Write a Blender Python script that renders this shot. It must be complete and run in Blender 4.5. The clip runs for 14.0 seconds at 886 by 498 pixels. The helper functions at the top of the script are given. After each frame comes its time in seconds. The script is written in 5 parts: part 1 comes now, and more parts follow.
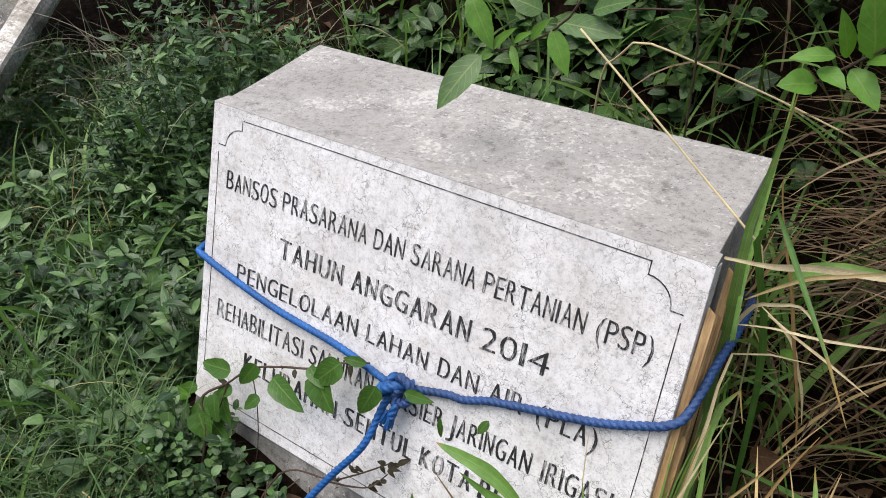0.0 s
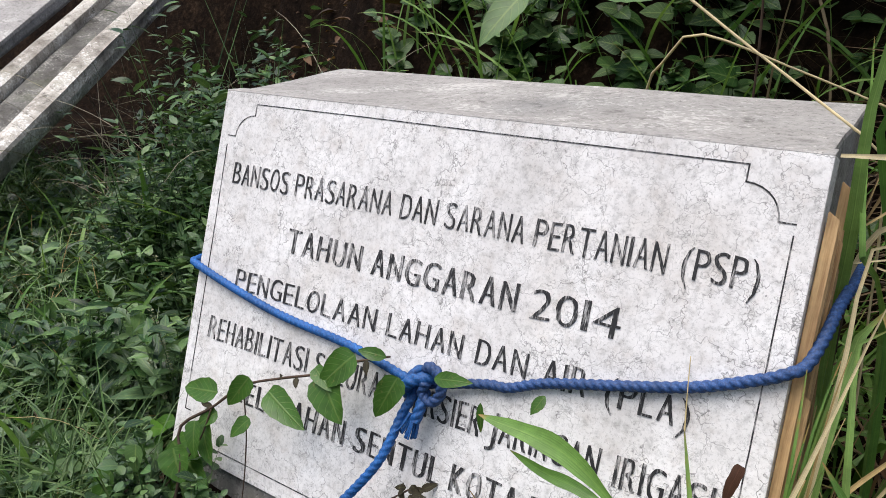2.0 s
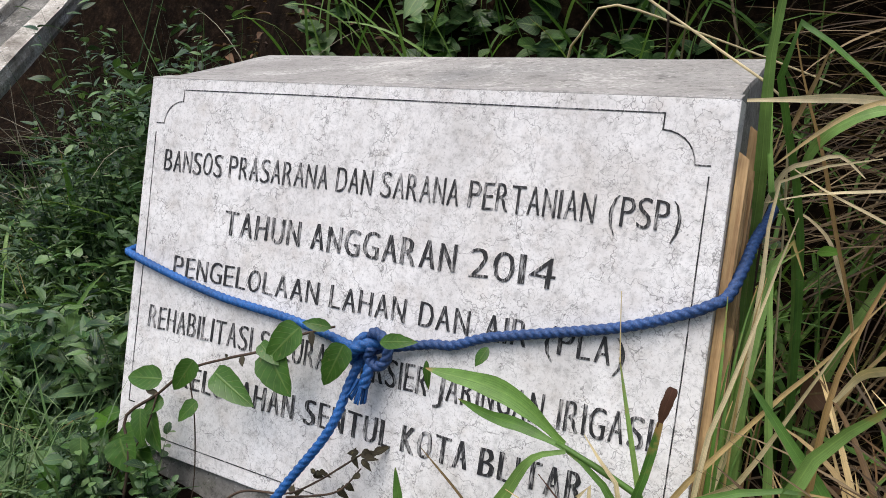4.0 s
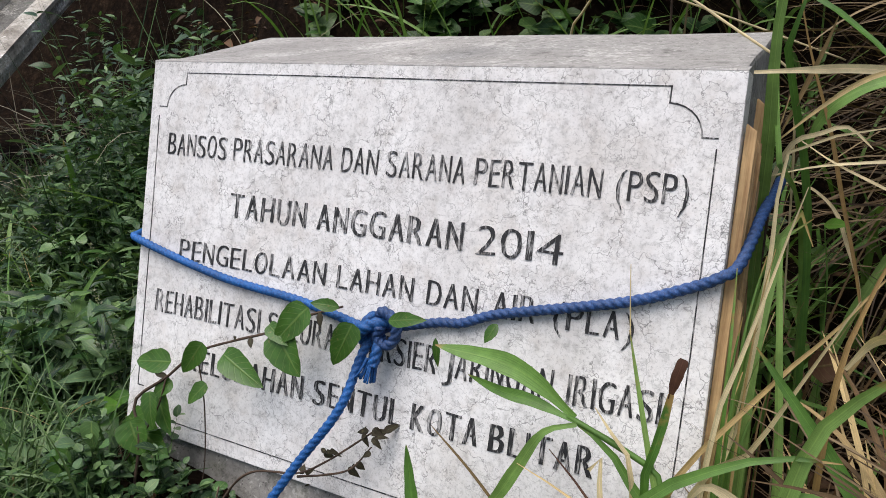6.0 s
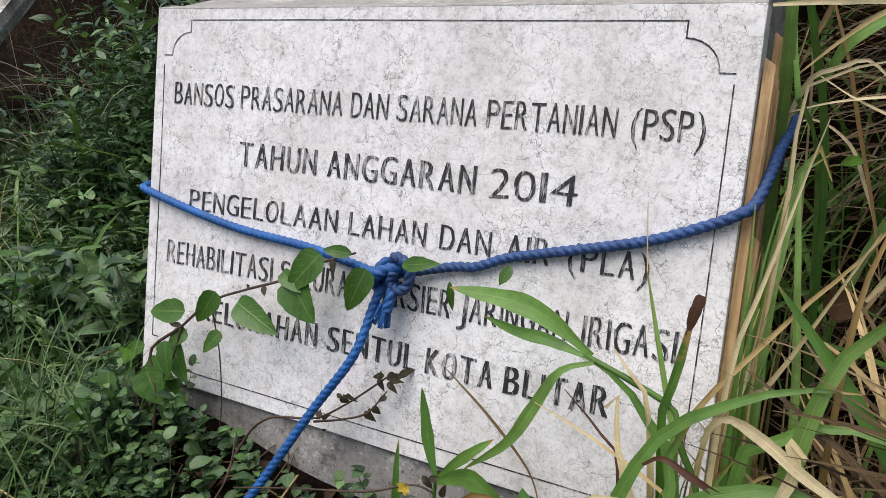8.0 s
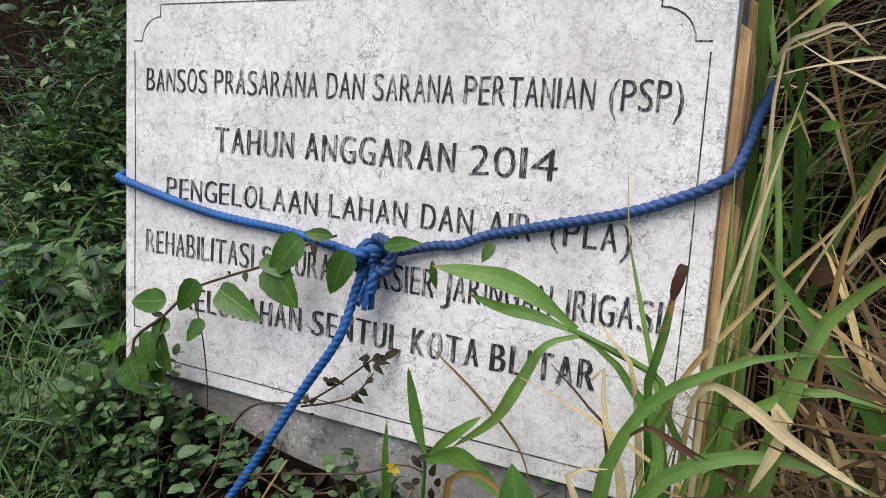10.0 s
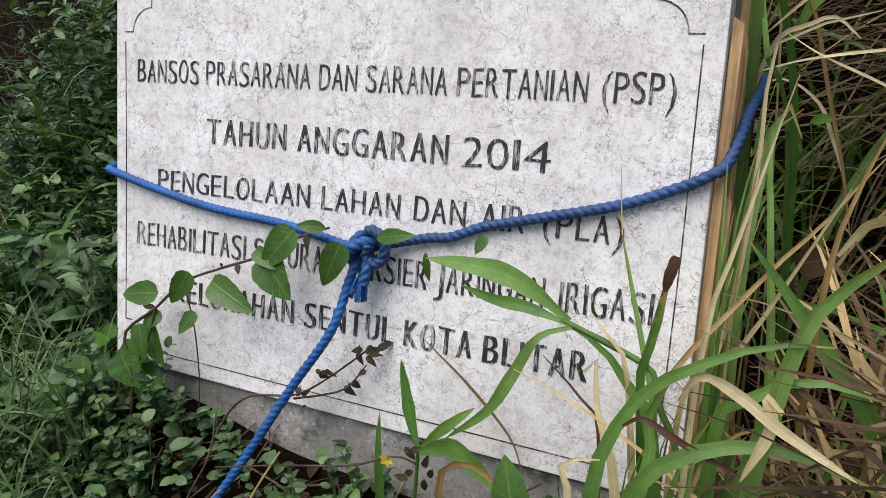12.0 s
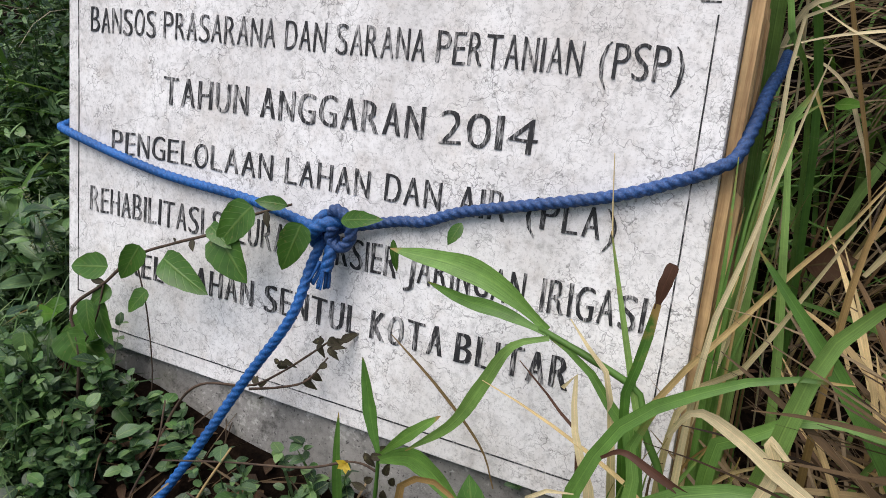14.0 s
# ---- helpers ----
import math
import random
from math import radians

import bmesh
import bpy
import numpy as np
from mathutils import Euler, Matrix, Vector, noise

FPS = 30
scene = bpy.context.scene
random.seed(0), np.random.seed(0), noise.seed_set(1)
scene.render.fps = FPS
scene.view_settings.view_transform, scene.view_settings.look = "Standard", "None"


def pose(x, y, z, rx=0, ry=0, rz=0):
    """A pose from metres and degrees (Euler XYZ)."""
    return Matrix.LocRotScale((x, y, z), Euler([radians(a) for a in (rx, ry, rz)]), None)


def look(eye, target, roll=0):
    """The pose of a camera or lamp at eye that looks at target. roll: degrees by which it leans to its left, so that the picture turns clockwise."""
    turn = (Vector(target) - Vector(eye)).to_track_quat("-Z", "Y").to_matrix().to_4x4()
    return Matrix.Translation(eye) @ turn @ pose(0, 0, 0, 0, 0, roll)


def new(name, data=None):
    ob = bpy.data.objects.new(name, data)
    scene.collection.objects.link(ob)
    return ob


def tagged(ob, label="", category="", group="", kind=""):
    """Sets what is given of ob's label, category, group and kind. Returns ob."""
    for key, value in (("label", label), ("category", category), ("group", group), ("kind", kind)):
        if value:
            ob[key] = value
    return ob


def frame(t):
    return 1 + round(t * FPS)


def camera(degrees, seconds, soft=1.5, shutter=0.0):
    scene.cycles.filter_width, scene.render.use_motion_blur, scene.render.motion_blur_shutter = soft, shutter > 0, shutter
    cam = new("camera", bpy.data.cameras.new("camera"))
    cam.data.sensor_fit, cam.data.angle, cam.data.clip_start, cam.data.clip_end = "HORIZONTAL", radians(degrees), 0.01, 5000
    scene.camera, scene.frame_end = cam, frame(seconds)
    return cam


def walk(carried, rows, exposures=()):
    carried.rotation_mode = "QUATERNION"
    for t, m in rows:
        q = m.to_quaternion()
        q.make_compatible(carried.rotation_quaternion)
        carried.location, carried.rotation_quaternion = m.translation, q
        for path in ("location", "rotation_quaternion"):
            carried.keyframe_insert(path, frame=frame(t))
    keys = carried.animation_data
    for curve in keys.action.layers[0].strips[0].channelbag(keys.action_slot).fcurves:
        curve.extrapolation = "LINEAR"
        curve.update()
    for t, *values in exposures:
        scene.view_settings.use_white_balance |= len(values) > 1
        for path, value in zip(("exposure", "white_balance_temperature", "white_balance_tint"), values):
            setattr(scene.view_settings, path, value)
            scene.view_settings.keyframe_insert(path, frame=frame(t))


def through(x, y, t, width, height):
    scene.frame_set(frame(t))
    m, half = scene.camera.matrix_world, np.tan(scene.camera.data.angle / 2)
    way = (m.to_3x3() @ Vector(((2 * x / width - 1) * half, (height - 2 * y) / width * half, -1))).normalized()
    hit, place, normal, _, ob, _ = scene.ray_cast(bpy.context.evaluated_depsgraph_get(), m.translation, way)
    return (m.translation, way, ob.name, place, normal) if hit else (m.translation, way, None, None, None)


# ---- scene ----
cam = camera(59.3, 14.0, soft=0.6)
# the stone's own frame: its face leans back by 18 degrees
SITE = pose(0, 0, -0.08, -18, 0, 0)
PATH = [
    (0, (0.426, -0.62, 0.718), (-0.566, 1.001, 0.095), 10.4),
    (0.5, (0.422, -0.633, 0.709), (-0.562, 0.995, 0.09), 10.1),
    (1, (0.426, -0.645, 0.702), (-0.56, 0.97, 0.056), 9.6),
    (1.5, (0.402, -0.583, 0.606), (-0.682, 1.035, 0.151), 8.9),
    (2, (0.391, -0.546, 0.471), (-0.742, 1.098, 0.361), 10.8),
    (2.5, (0.397, -0.563, 0.456), (-0.687, 1.117, 0.407), 11.6),
    (3, (0.401, -0.564, 0.447), (-0.64, 1.143, 0.386), 9.8),
    (5.3, (0.403, -0.559, 0.44), (-0.58, 1.181, 0.346), 6.9),
    (5.5, (0.403, -0.562, 0.438), (-0.581, 1.177, 0.34), 6.8),
    (6, (0.399, -0.564, 0.435), (-0.591, 1.17, 0.318), 6.7),
    (6.5, (0.397, -0.556, 0.43), (-0.585, 1.179, 0.273), 6.5),
    (7, (0.394, -0.565, 0.432), (-0.6, 1.162, 0.271), 6.1),
    (7.5, (0.393, -0.558, 0.431), (-0.595, 1.174, 0.267), 6.1),
    (8, (0.393, -0.565, 0.423), (-0.592, 1.161, 0.197), 5.9),
    (10.5, (0.393, -0.56, 0.42), (-0.544, 1.186, 0.147), 3.9),
    (11, (0.39, -0.561, 0.419), (-0.54, 1.187, 0.136), 4.2),
    (11.5, (0.392, -0.562, 0.42), (-0.539, 1.185, 0.136), 4.1),
    (12, (0.392, -0.562, 0.419), (-0.529, 1.19, 0.136), 4.2),
    (12.5, (0.393, -0.558, 0.418), (-0.517, 1.202, 0.143), 4.3),
    (13, (0.395, -0.559, 0.415), (-0.521, 1.192, 0.109), 4.4),
    (13.5, (0.395, -0.556, 0.415), (-0.49, 1.202, 0.059), 7.1),
    (14, (0.378, -0.491, 0.432), (-0.532, 1.247, 0.042), 6.3),
]
walk(cam, [(t, SITE @ look(eye, target, roll)) for t, eye, target, roll in PATH], exposures=[(0.0, 0.73), (1.5, 0.75), (2.5, 0.66), (6.0, 0.575), (11.0, 0.54), (14.0, 0.59)])

# ---- light ----
world = bpy.data.worlds.new("sky")
scene.world = world
world.use_nodes = True
wn, wl = world.node_tree.nodes, world.node_tree.links
sky = wn.new("ShaderNodeTexSky")
sky.sky_type = "NISHITA"
sky.sun_disc = False
sky.sun_elevation = radians(70)
sky.sun_rotation = radians(200)
sky.air_density, sky.dust_density, sky.ozone_density = 1.0, 4.0, 0.9
wl.new(sky.outputs["Color"], wn["Background"].inputs["Color"])
wn["Background"].inputs["Strength"].default_value = 0.095
sun_data = bpy.data.lights.new("sun", "SUN")
sun_data.energy, sun_data.angle, sun_data.color = 2.3, radians(60), (0.99, 0.96, 0.94)
sun = new("sun", sun_data)
sun.matrix_world = look((-0.6, -0.9, 3.2), (0, 0, 0))

# ---- materials ----


def nodes_of(name):
    m = bpy.data.materials.new(name)
    m.use_nodes = True
    t = m.node_tree
    return m, t.nodes, t.links, t.nodes["Principled BSDF"]


def ramp(n, stops, interpolation="LINEAR"):
    r = n.new("ShaderNodeValToRGB")
    r.color_ramp.interpolation = interpolation
    while len(r.color_ramp.elements) < len(stops):
        r.color_ramp.elements.new(0.5)
    for e, (p, c) in zip(r.color_ramp.elements, stops):
        e.position, e.color = p, (*c, 1) if len(c) == 3 else (c[0], c[0], c[0], 1)
    return r


def noise_node(n, l, coord, scale, detail=6.0, rough=0.6):
    k = n.new("ShaderNodeTexNoise")
    k.inputs["Scale"].default_value, k.inputs["Detail"].default_value, k.inputs["Roughness"].default_value = scale, detail, rough
    l.new(coord, k.inputs["Vector"])
    return k


def mix(n, l, kind, fac, a, b):
    k = n.new("ShaderNodeMix")
    k.data_type, k.blend_type = "RGBA", kind
    for value, socket in ((fac, k.inputs[0]), (a, k.inputs[6]), (b, k.inputs[7])):
        if isinstance(value, (int, float)):
            socket.default_value = value
        elif isinstance(value, tuple):
            socket.default_value = (*value, 1)
        else:
            l.new(value, socket)
    return k.outputs[2]


def math_node(n, l, op, a, b=0.0, c=0.0):
    k = n.new("ShaderNodeMath")
    k.operation = op
    for i, v in enumerate((a, b, c)):
        if isinstance(v, (int, float)):
            k.inputs[i].default_value = v
        else:
            l.new(v, k.inputs[i])
    return k.outputs[0]


def bump(n, l, height, strength, distance, bsdf):
    k = n.new("ShaderNodeBump")
    k.inputs["Strength"].default_value, k.inputs["Distance"].default_value = strength, distance
    l.new(height, k.inputs["Height"])
    l.new(k.outputs["Normal"], bsdf.inputs["Normal"])


def marble_colour(n, l, coord):
    """White terrazzo marble: grey clouds, warm stains, a net of fine broken veins."""
    cloud = noise_node(n, l, coord, 9, 8, 0.65)
    base = ramp(n, [(0.30, (0.56, 0.545, 0.535)), (0.44, (0.67, 0.655, 0.65)), (0.60, (0.79, 0.78, 0.78))])
    l.new(cloud.outputs["Fac"], base.inputs["Fac"])
    fine = noise_node(n, l, coord, 120, 5, 0.7)
    fr = ramp(n, [(0.3, (0.66,)), (0.5, (1.0,)), (0.75, (1.08,))])
    l.new(fine.outputs["Fac"], fr.inputs["Fac"])
    col = mix(n, l, "MULTIPLY", 1.0, base.outputs["Color"], fr.outputs["Color"])
    warp = n.new("ShaderNodeVectorMath")
    warp.operation = "MULTIPLY_ADD"
    wob = noise_node(n, l, coord, 28, 4, 0.6)
    l.new(wob.outputs["Color"], warp.inputs[0])
    warp.inputs[1].default_value = (0.075, 0.075, 0.075)
    l.new(coord, warp.inputs[2])
    for scale, width, dark, low in ((21, 0.014, 0.38, 0.42), (43, 0.018, 0.52, 0.43), (88, 0.03, 0.66, 0.47)):
        v = n.new("ShaderNodeTexVoronoi")
        v.feature = "DISTANCE_TO_EDGE"
        v.inputs["Scale"].default_value = scale
        l.new(warp.outputs[0], v.inputs["Vector"])
        edge = ramp(n, [(0.0, (dark,)), (width, (1.0,))])
        l.new(v.outputs["Distance"], edge.inputs["Fac"])
        where = noise_node(n, l, coord, scale * 0.45, 3, 0.5)
        mask = ramp(n, [(low, (0.0,)), (low + 0.09, (1.0,))])
        l.new(where.outputs["Fac"], mask.inputs["Fac"])
        col = mix(n, l, "MULTIPLY", mask.outputs["Color"], col, edge.outputs["Color"])
    speck = noise_node(n, l, coord, 420, 3, 0.7)
    spr = ramp(n, [(0.30, (0.52,)), (0.46, (1.0,))])
    l.new(speck.outputs["Fac"], spr.inputs["Fac"])
    col = mix(n, l, "MULTIPLY", 0.8, col, spr.outputs["Color"])
    stain = noise_node(n, l, coord, 5.5, 5, 0.6)
    smask = ramp(n, [(0.56, (0.0,)), (0.75, (0.55,))])
    l.new(stain.outputs["Fac"], smask.inputs["Fac"])
    col = mix(n, l, "MULTIPLY", smask.outputs["Color"], col, (0.78, 0.72, 0.64))
    mottle = noise_node(n, l, coord, 34, 6, 0.72)
    mm = ramp(n, [(0.50, (0.0,)), (0.68, (0.75,))])
    l.new(mottle.outputs["Fac"], mm.inputs["Fac"])
    return mix(n, l, "MULTIPLY", mm.outputs["Color"], col, (0.80, 0.765, 0.735)), fine


def marble():
    m, n, l, b = nodes_of("weathered_marble")
    tc = n.new("ShaderNodeTexCoord")
    col, fine = marble_colour(n, l, tc.outputs["Object"])
    l.new(col, b.inputs["Base Color"])
    b.inputs["Roughness"].default_value = 0.62
    bump(n, l, fine.outputs["Fac"], 0.25, 0.001, b)
    return m


def paint():
    """Black paint of the engraved letters, flaked so that the stone shows through."""
    m, n, l, b = nodes_of("flaked_black_paint")
    tc = n.new("ShaderNodeTexCoord")
    col, fine = marble_colour(n, l, tc.outputs["Object"])
    stretch = n.new("ShaderNodeMapping")
    stretch.inputs["Scale"].default_value = (1.0, 1.0, 0.16)
    l.new(tc.outputs["Object"], stretch.inputs["Vector"])
    flake = noise_node(n, l, stretch.outputs["Vector"], 520, 3, 0.65)
    big = noise_node(n, l, tc.outputs["Object"], 26, 3, 0.6)
    both = math_node(n, l, "ADD", math_node(n, l, "MULTIPLY", flake.outputs["Fac"], 0.6), math_node(n, l, "MULTIPLY", big.outputs["Fac"], 0.4))
    keep = ramp(n, [(0.50, (0.0,)), (0.60, (0.92,))])
    l.new(both, keep.inputs["Fac"])
    l.new(mix(n, l, "MIX", keep.outputs["Color"], (0.012, 0.012, 0.014), mix(n, l, "MULTIPLY", 1.0, col, (0.66, 0.66, 0.66))), b.inputs["Base Color"])
    b.inputs["Roughness"].default_value = 0.7
    return m


def concrete(name, dark, mid, light, moss=0.0):
    m, n, l, b = nodes_of(name)
    tc = n.new("ShaderNodeTexCoord")
    co = tc.outputs["Object"]
    cloud = noise_node(n, l, co, 7, 8, 0.7)
    r = ramp(n, [(0.3, dark), (0.5, mid), (0.72, light)])
    l.new(cloud.outputs["Fac"], r.inputs["Fac"])
    grain = noise_node(n, l, co, 130, 5, 0.8)
    g = ramp(n, [(0.28, (0.55,)), (0.5, (1.0,)), (0.8, (1.12,))])
    l.new(grain.outputs["Fac"], g.inputs["Fac"])
    col = mix(n, l, "MULTIPLY", 1.0, r.outputs["Color"], g.outputs["Color"])
    blot = noise_node(n, l, co, 34, 6, 0.75)
    br = ramp(n, [(0.54, (0.0,)), (0.66, (0.8,))])
    l.new(blot.outputs["Fac"], br.inputs["Fac"])
    col = mix(n, l, "MIX", br.outputs["Color"], col, tuple(0.55 * v for v in dark))
    pit = noise_node(n, l, co, 330, 2, 0.5)
    pr = ramp(n, [(0.64, (0.0,)), (0.70, (0.75,))])
    l.new(pit.outputs["Fac"], pr.inputs["Fac"])
    col = mix(n, l, "MIX", pr.outputs["Color"], col, tuple(0.42 * v for v in dark))
    crust = noise_node(n, l, co, 190, 3, 0.6)
    patches = noise_node(n, l, co, 14, 3, 0.6)
    cr = ramp(n, [(0.60, (0.0,)), (0.66, (0.7,))])
    l.new(math_node(n, l, "ADD", math_node(n, l, "MULTIPLY", crust.outputs["Fac"], 0.6), math_node(n, l, "MULTIPLY", patches.outputs["Fac"], 0.5)), cr.inputs["Fac"])
    col = mix(n, l, "MIX", cr.outputs["Color"], col, tuple(min(0.8, 1.35 * v) for v in light))
    if moss:
        mo = noise_node(n, l, co, 11, 6, 0.7)
        mr = ramp(n, [(0.5, (0.0,)), (0.7, (moss,))])
        l.new(mo.outputs["Fac"], mr.inputs["Fac"])
        col = mix(n, l, "MIX", mr.outputs["Color"], col, (0.10, 0.11, 0.06))
    l.new(col, b.inputs["Base Color"])
    b.inputs["Roughness"].default_value = 0.9
    b.inputs["Specular IOR Level"].default_value = 0.2
    both = math_node(n, l, "ADD", grain.outputs["Fac"], cloud.outputs["Fac"])
    bump(n, l, both, 0.5, 0.002, b)
    return m


def leaf_material(name, tones, vein=0.3, gloss=0.55, through=0.3, spots=0.25):
    """Leaf with a pale midrib and side veins along its own length, each leaf with a tone of its own."""
    m, n, l, b = nodes_of(name)
    geo = n.new("ShaderNodeNewGeometry")
    tone = ramp(n, [(i / (len(tones) - 1), c) for i, c in enumerate(tones)])
    l.new(geo.outputs["Random Per Island"], tone.inputs["Fac"])
    uv = n.new("ShaderNodeUVMap")
    sep = n.new("ShaderNodeSeparateXYZ")
    l.new(uv.outputs["UV"], sep.inputs[0])
    side = math_node(n, l, "ABSOLUTE", math_node(n, l, "SUBTRACT", sep.outputs["Y"], 0.5))
    rib = ramp(n, [(0.015, (1.0,)), (0.05, (0.0,))])
    l.new(side, rib.inputs["Fac"])
    wave = math_node(n, l, "SINE", math_node(n, l, "MULTIPLY", math_node(n, l, "SUBTRACT", sep.outputs["X"], math_node(n, l, "MULTIPLY", side, 0.5)), 46.0))
    veins = ramp(n, [(0.88, (0.0,)), (1.0, (0.6,))])
    l.new(wave, veins.inputs["Fac"])
    lines = math_node(n, l, "MAXIMUM", rib.outputs["Color"], veins.outputs["Color"])
    tc = n.new("ShaderNodeTexCoord")
    patch = noise_node(n, l, tc.outputs["Object"], 70, 5, 0.65)
    pr = ramp(n, [(0.3, (0.72,)), (0.55, (1.0,)), (0.8, (1.25,))])
    l.new(patch.outputs["Fac"], pr.inputs["Fac"])
    col = mix(n, l, "MULTIPLY", 1.0, tone.outputs["Color"], pr.outputs["Color"])
    pale = mix(n, l, "MIX", math_node(n, l, "MULTIPLY", lines, vein), col, (0.24, 0.32, 0.10))
    sp = noise_node(n, l, tc.outputs["Object"], 240, 2, 0.5)
    sr = ramp(n, [(0.66, (0.0,)), (0.72, (spots,))])
    l.new(sp.outputs["Fac"], sr.inputs["Fac"])
    pale = mix(n, l, "MIX", sr.outputs["Color"], pale, (0.20, 0.17, 0.07))
    l.new(pale, b.inputs["Base Color"])
    b.inputs["Roughness"].default_value = gloss
    b.inputs["Specular IOR Level"].default_value = 0.32
    bump(n, l, lines, 0.35, 0.0006, b)
    tr = n.new("ShaderNodeBsdfTranslucent")
    l.new(mix(n, l, "MULTIPLY", 1.0, pale, (1.25, 1.35, 0.55)), tr.inputs["Color"])
    ms = n.new("ShaderNodeMixShader")
    ms.inputs[0].default_value = through
    l.new(b.outputs[0], ms.inputs[1])
    l.new(tr.outputs[0], ms.inputs[2])
    l.new(ms.outputs[0], n["Material Output"].inputs["Surface"])
    return m


def blade_material(name, tones, tip=None, gloss=0.45, through=0.3):
    """Grass blade: fine ribs along its length, pale midrib, browned tip."""
    m, n, l, b = nodes_of(name)
    geo = n.new("ShaderNodeNewGeometry")
    obj = n.new("ShaderNodeObjectInfo")
    pick = math_node(n, l, "FRACT", math_node(n, l, "ADD", geo.outputs["Random Per Island"], obj.outputs["Random"]))
    tone = ramp(n, [(i / (len(tones) - 1), c) for i, c in enumerate(tones)])
    l.new(pick, tone.inputs["Fac"])
    uv = n.new("ShaderNodeUVMap")
    sep = n.new("ShaderNodeSeparateXYZ")
    l.new(uv.outputs["UV"], sep.inputs[0])
    side = math_node(n, l, "ABSOLUTE", math_node(n, l, "SUBTRACT", sep.outputs["Y"], 0.5))
    rib = ramp(n, [(0.015, (0.5,)), (0.06, (0.0,))])
    l.new(side, rib.inputs["Fac"])
    wave = math_node(n, l, "SINE", math_node(n, l, "MULTIPLY", sep.outputs["Y"], 60.0))
    tc = n.new("ShaderNodeTexCoord")
    patch = noise_node(n, l, tc.outputs["Object"], 38, 6, 0.7)
    pr = ramp(n, [(0.3, (0.68,)), (0.55, (1.0,)), (0.8, (1.25,))])
    l.new(patch.outputs["Fac"], pr.inputs["Fac"])
    col = mix(n, l, "MULTIPLY", 1.0, tone.outputs["Color"], pr.outputs["Color"])
    mp = n.new("ShaderNodeMapping")
    mp.inputs["Scale"].default_value = (5.0, 34.0, 1.0)
    l.new(uv.outputs["UV"], mp.inputs["Vector"])
    streak = noise_node(n, l, mp.outputs["Vector"], 1.0, 5, 0.7)
    st = ramp(n, [(0.32, (0.62,)), (0.5, (1.0,)), (0.7, (1.3,))])
    l.new(streak.outputs["Fac"], st.inputs["Fac"])
    col = mix(n, l, "MULTIPLY", 1.0, col, st.outputs["Color"])
    col = mix(n, l, "MIX", rib.outputs["Color"], col, mix(n, l, "MULTIPLY", 1.0, col, (1.5, 1.35, 1.4)))
    if tip:
        edge = math_node(n, l, "ADD", sep.outputs["X"], math_node(n, l, "MULTIPLY", math_node(n, l, "SUBTRACT", patch.outputs["Fac"], 0.5), 0.5))
        tr_ = ramp(n, [(0.93, (0.0,)), (1.02, (0.9,))])
        l.new(edge, tr_.inputs["Fac"])
        col = mix(n, l, "MIX", tr_.outputs["Color"], col, tip)
    l.new(col, b.inputs["Base Color"])
    b.inputs["Roughness"].default_value = gloss
    b.inputs["Specular IOR Level"].default_value = 0.3
    bump(n, l, wave, 0.08, 0.0003, b)
    tr = n.new("ShaderNodeBsdfTranslucent")
    l.new(mix(n, l, "MULTIPLY", 1.0, col, (1.2, 1.25, 0.7)), tr.inputs["Color"])
    ms = n.new("ShaderNodeMixShader")
    ms.inputs[0].default_value = through
    l.new(b.outputs[0], ms.inputs[1])
    l.new(tr.outputs[0], ms.inputs[2])
    l.new(ms.outputs[0], n["Material Output"].inputs["Surface"])
    return m


def soil():
    m, n, l, b = nodes_of("dark_soil")
    tc = n.new("ShaderNodeTexCoord")
    co = tc.outputs["Object"]
    a = noise_node(n, l, co, 6, 9, 0.7)
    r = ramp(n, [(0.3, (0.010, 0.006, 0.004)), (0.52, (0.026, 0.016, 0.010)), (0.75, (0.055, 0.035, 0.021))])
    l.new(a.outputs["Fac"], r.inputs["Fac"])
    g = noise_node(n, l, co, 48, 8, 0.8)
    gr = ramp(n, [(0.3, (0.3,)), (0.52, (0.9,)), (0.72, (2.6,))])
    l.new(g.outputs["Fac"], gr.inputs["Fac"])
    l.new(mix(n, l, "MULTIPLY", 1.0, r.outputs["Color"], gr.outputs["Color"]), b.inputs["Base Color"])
    b.inputs["Roughness"].default_value = 0.95
    b.inputs["Specular IOR Level"].default_value = 0.05
    bump(n, l, math_node(n, l, "ADD", a.outputs["Fac"], g.outputs["Fac"]), 1.0, 0.035, b)
    return m


def fibre(name, lo, hi, scale=(1, 1, 1), rough=0.5, size=300):
    """Fibrous stuff: rope yarn, split wood, bark."""
    m, n, l, b = nodes_of(name)
    tc = n.new("ShaderNodeTexCoord")
    mp = n.new("ShaderNodeMapping")
    mp.inputs["Scale"].default_value = scale
    l.new(tc.outputs["Object"], mp.inputs["Vector"])
    f = noise_node(n, l, mp.outputs["Vector"], size, 6, 0.7)
    r = ramp(n, [(0.32, lo), (0.68, hi)])
    l.new(f.outputs["Fac"], r.inputs["Fac"])
    d = noise_node(n, l, tc.outputs["Object"], 22, 4, 0.6)
    dr = ramp(n, [(0.35, (0.62,)), (0.6, (1.0,)), (0.8, (1.15,))])
    l.new(d.outputs["Fac"], dr.inputs["Fac"])
    l.new(mix(n, l, "MULTIPLY", 1.0, r.outputs["Color"], dr.outputs["Color"]), b.inputs["Base Color"])
    b.inputs["Roughness"].default_value = rough
    bump(n, l, f.outputs["Fac"], 0.5, 0.001, b)
    return m


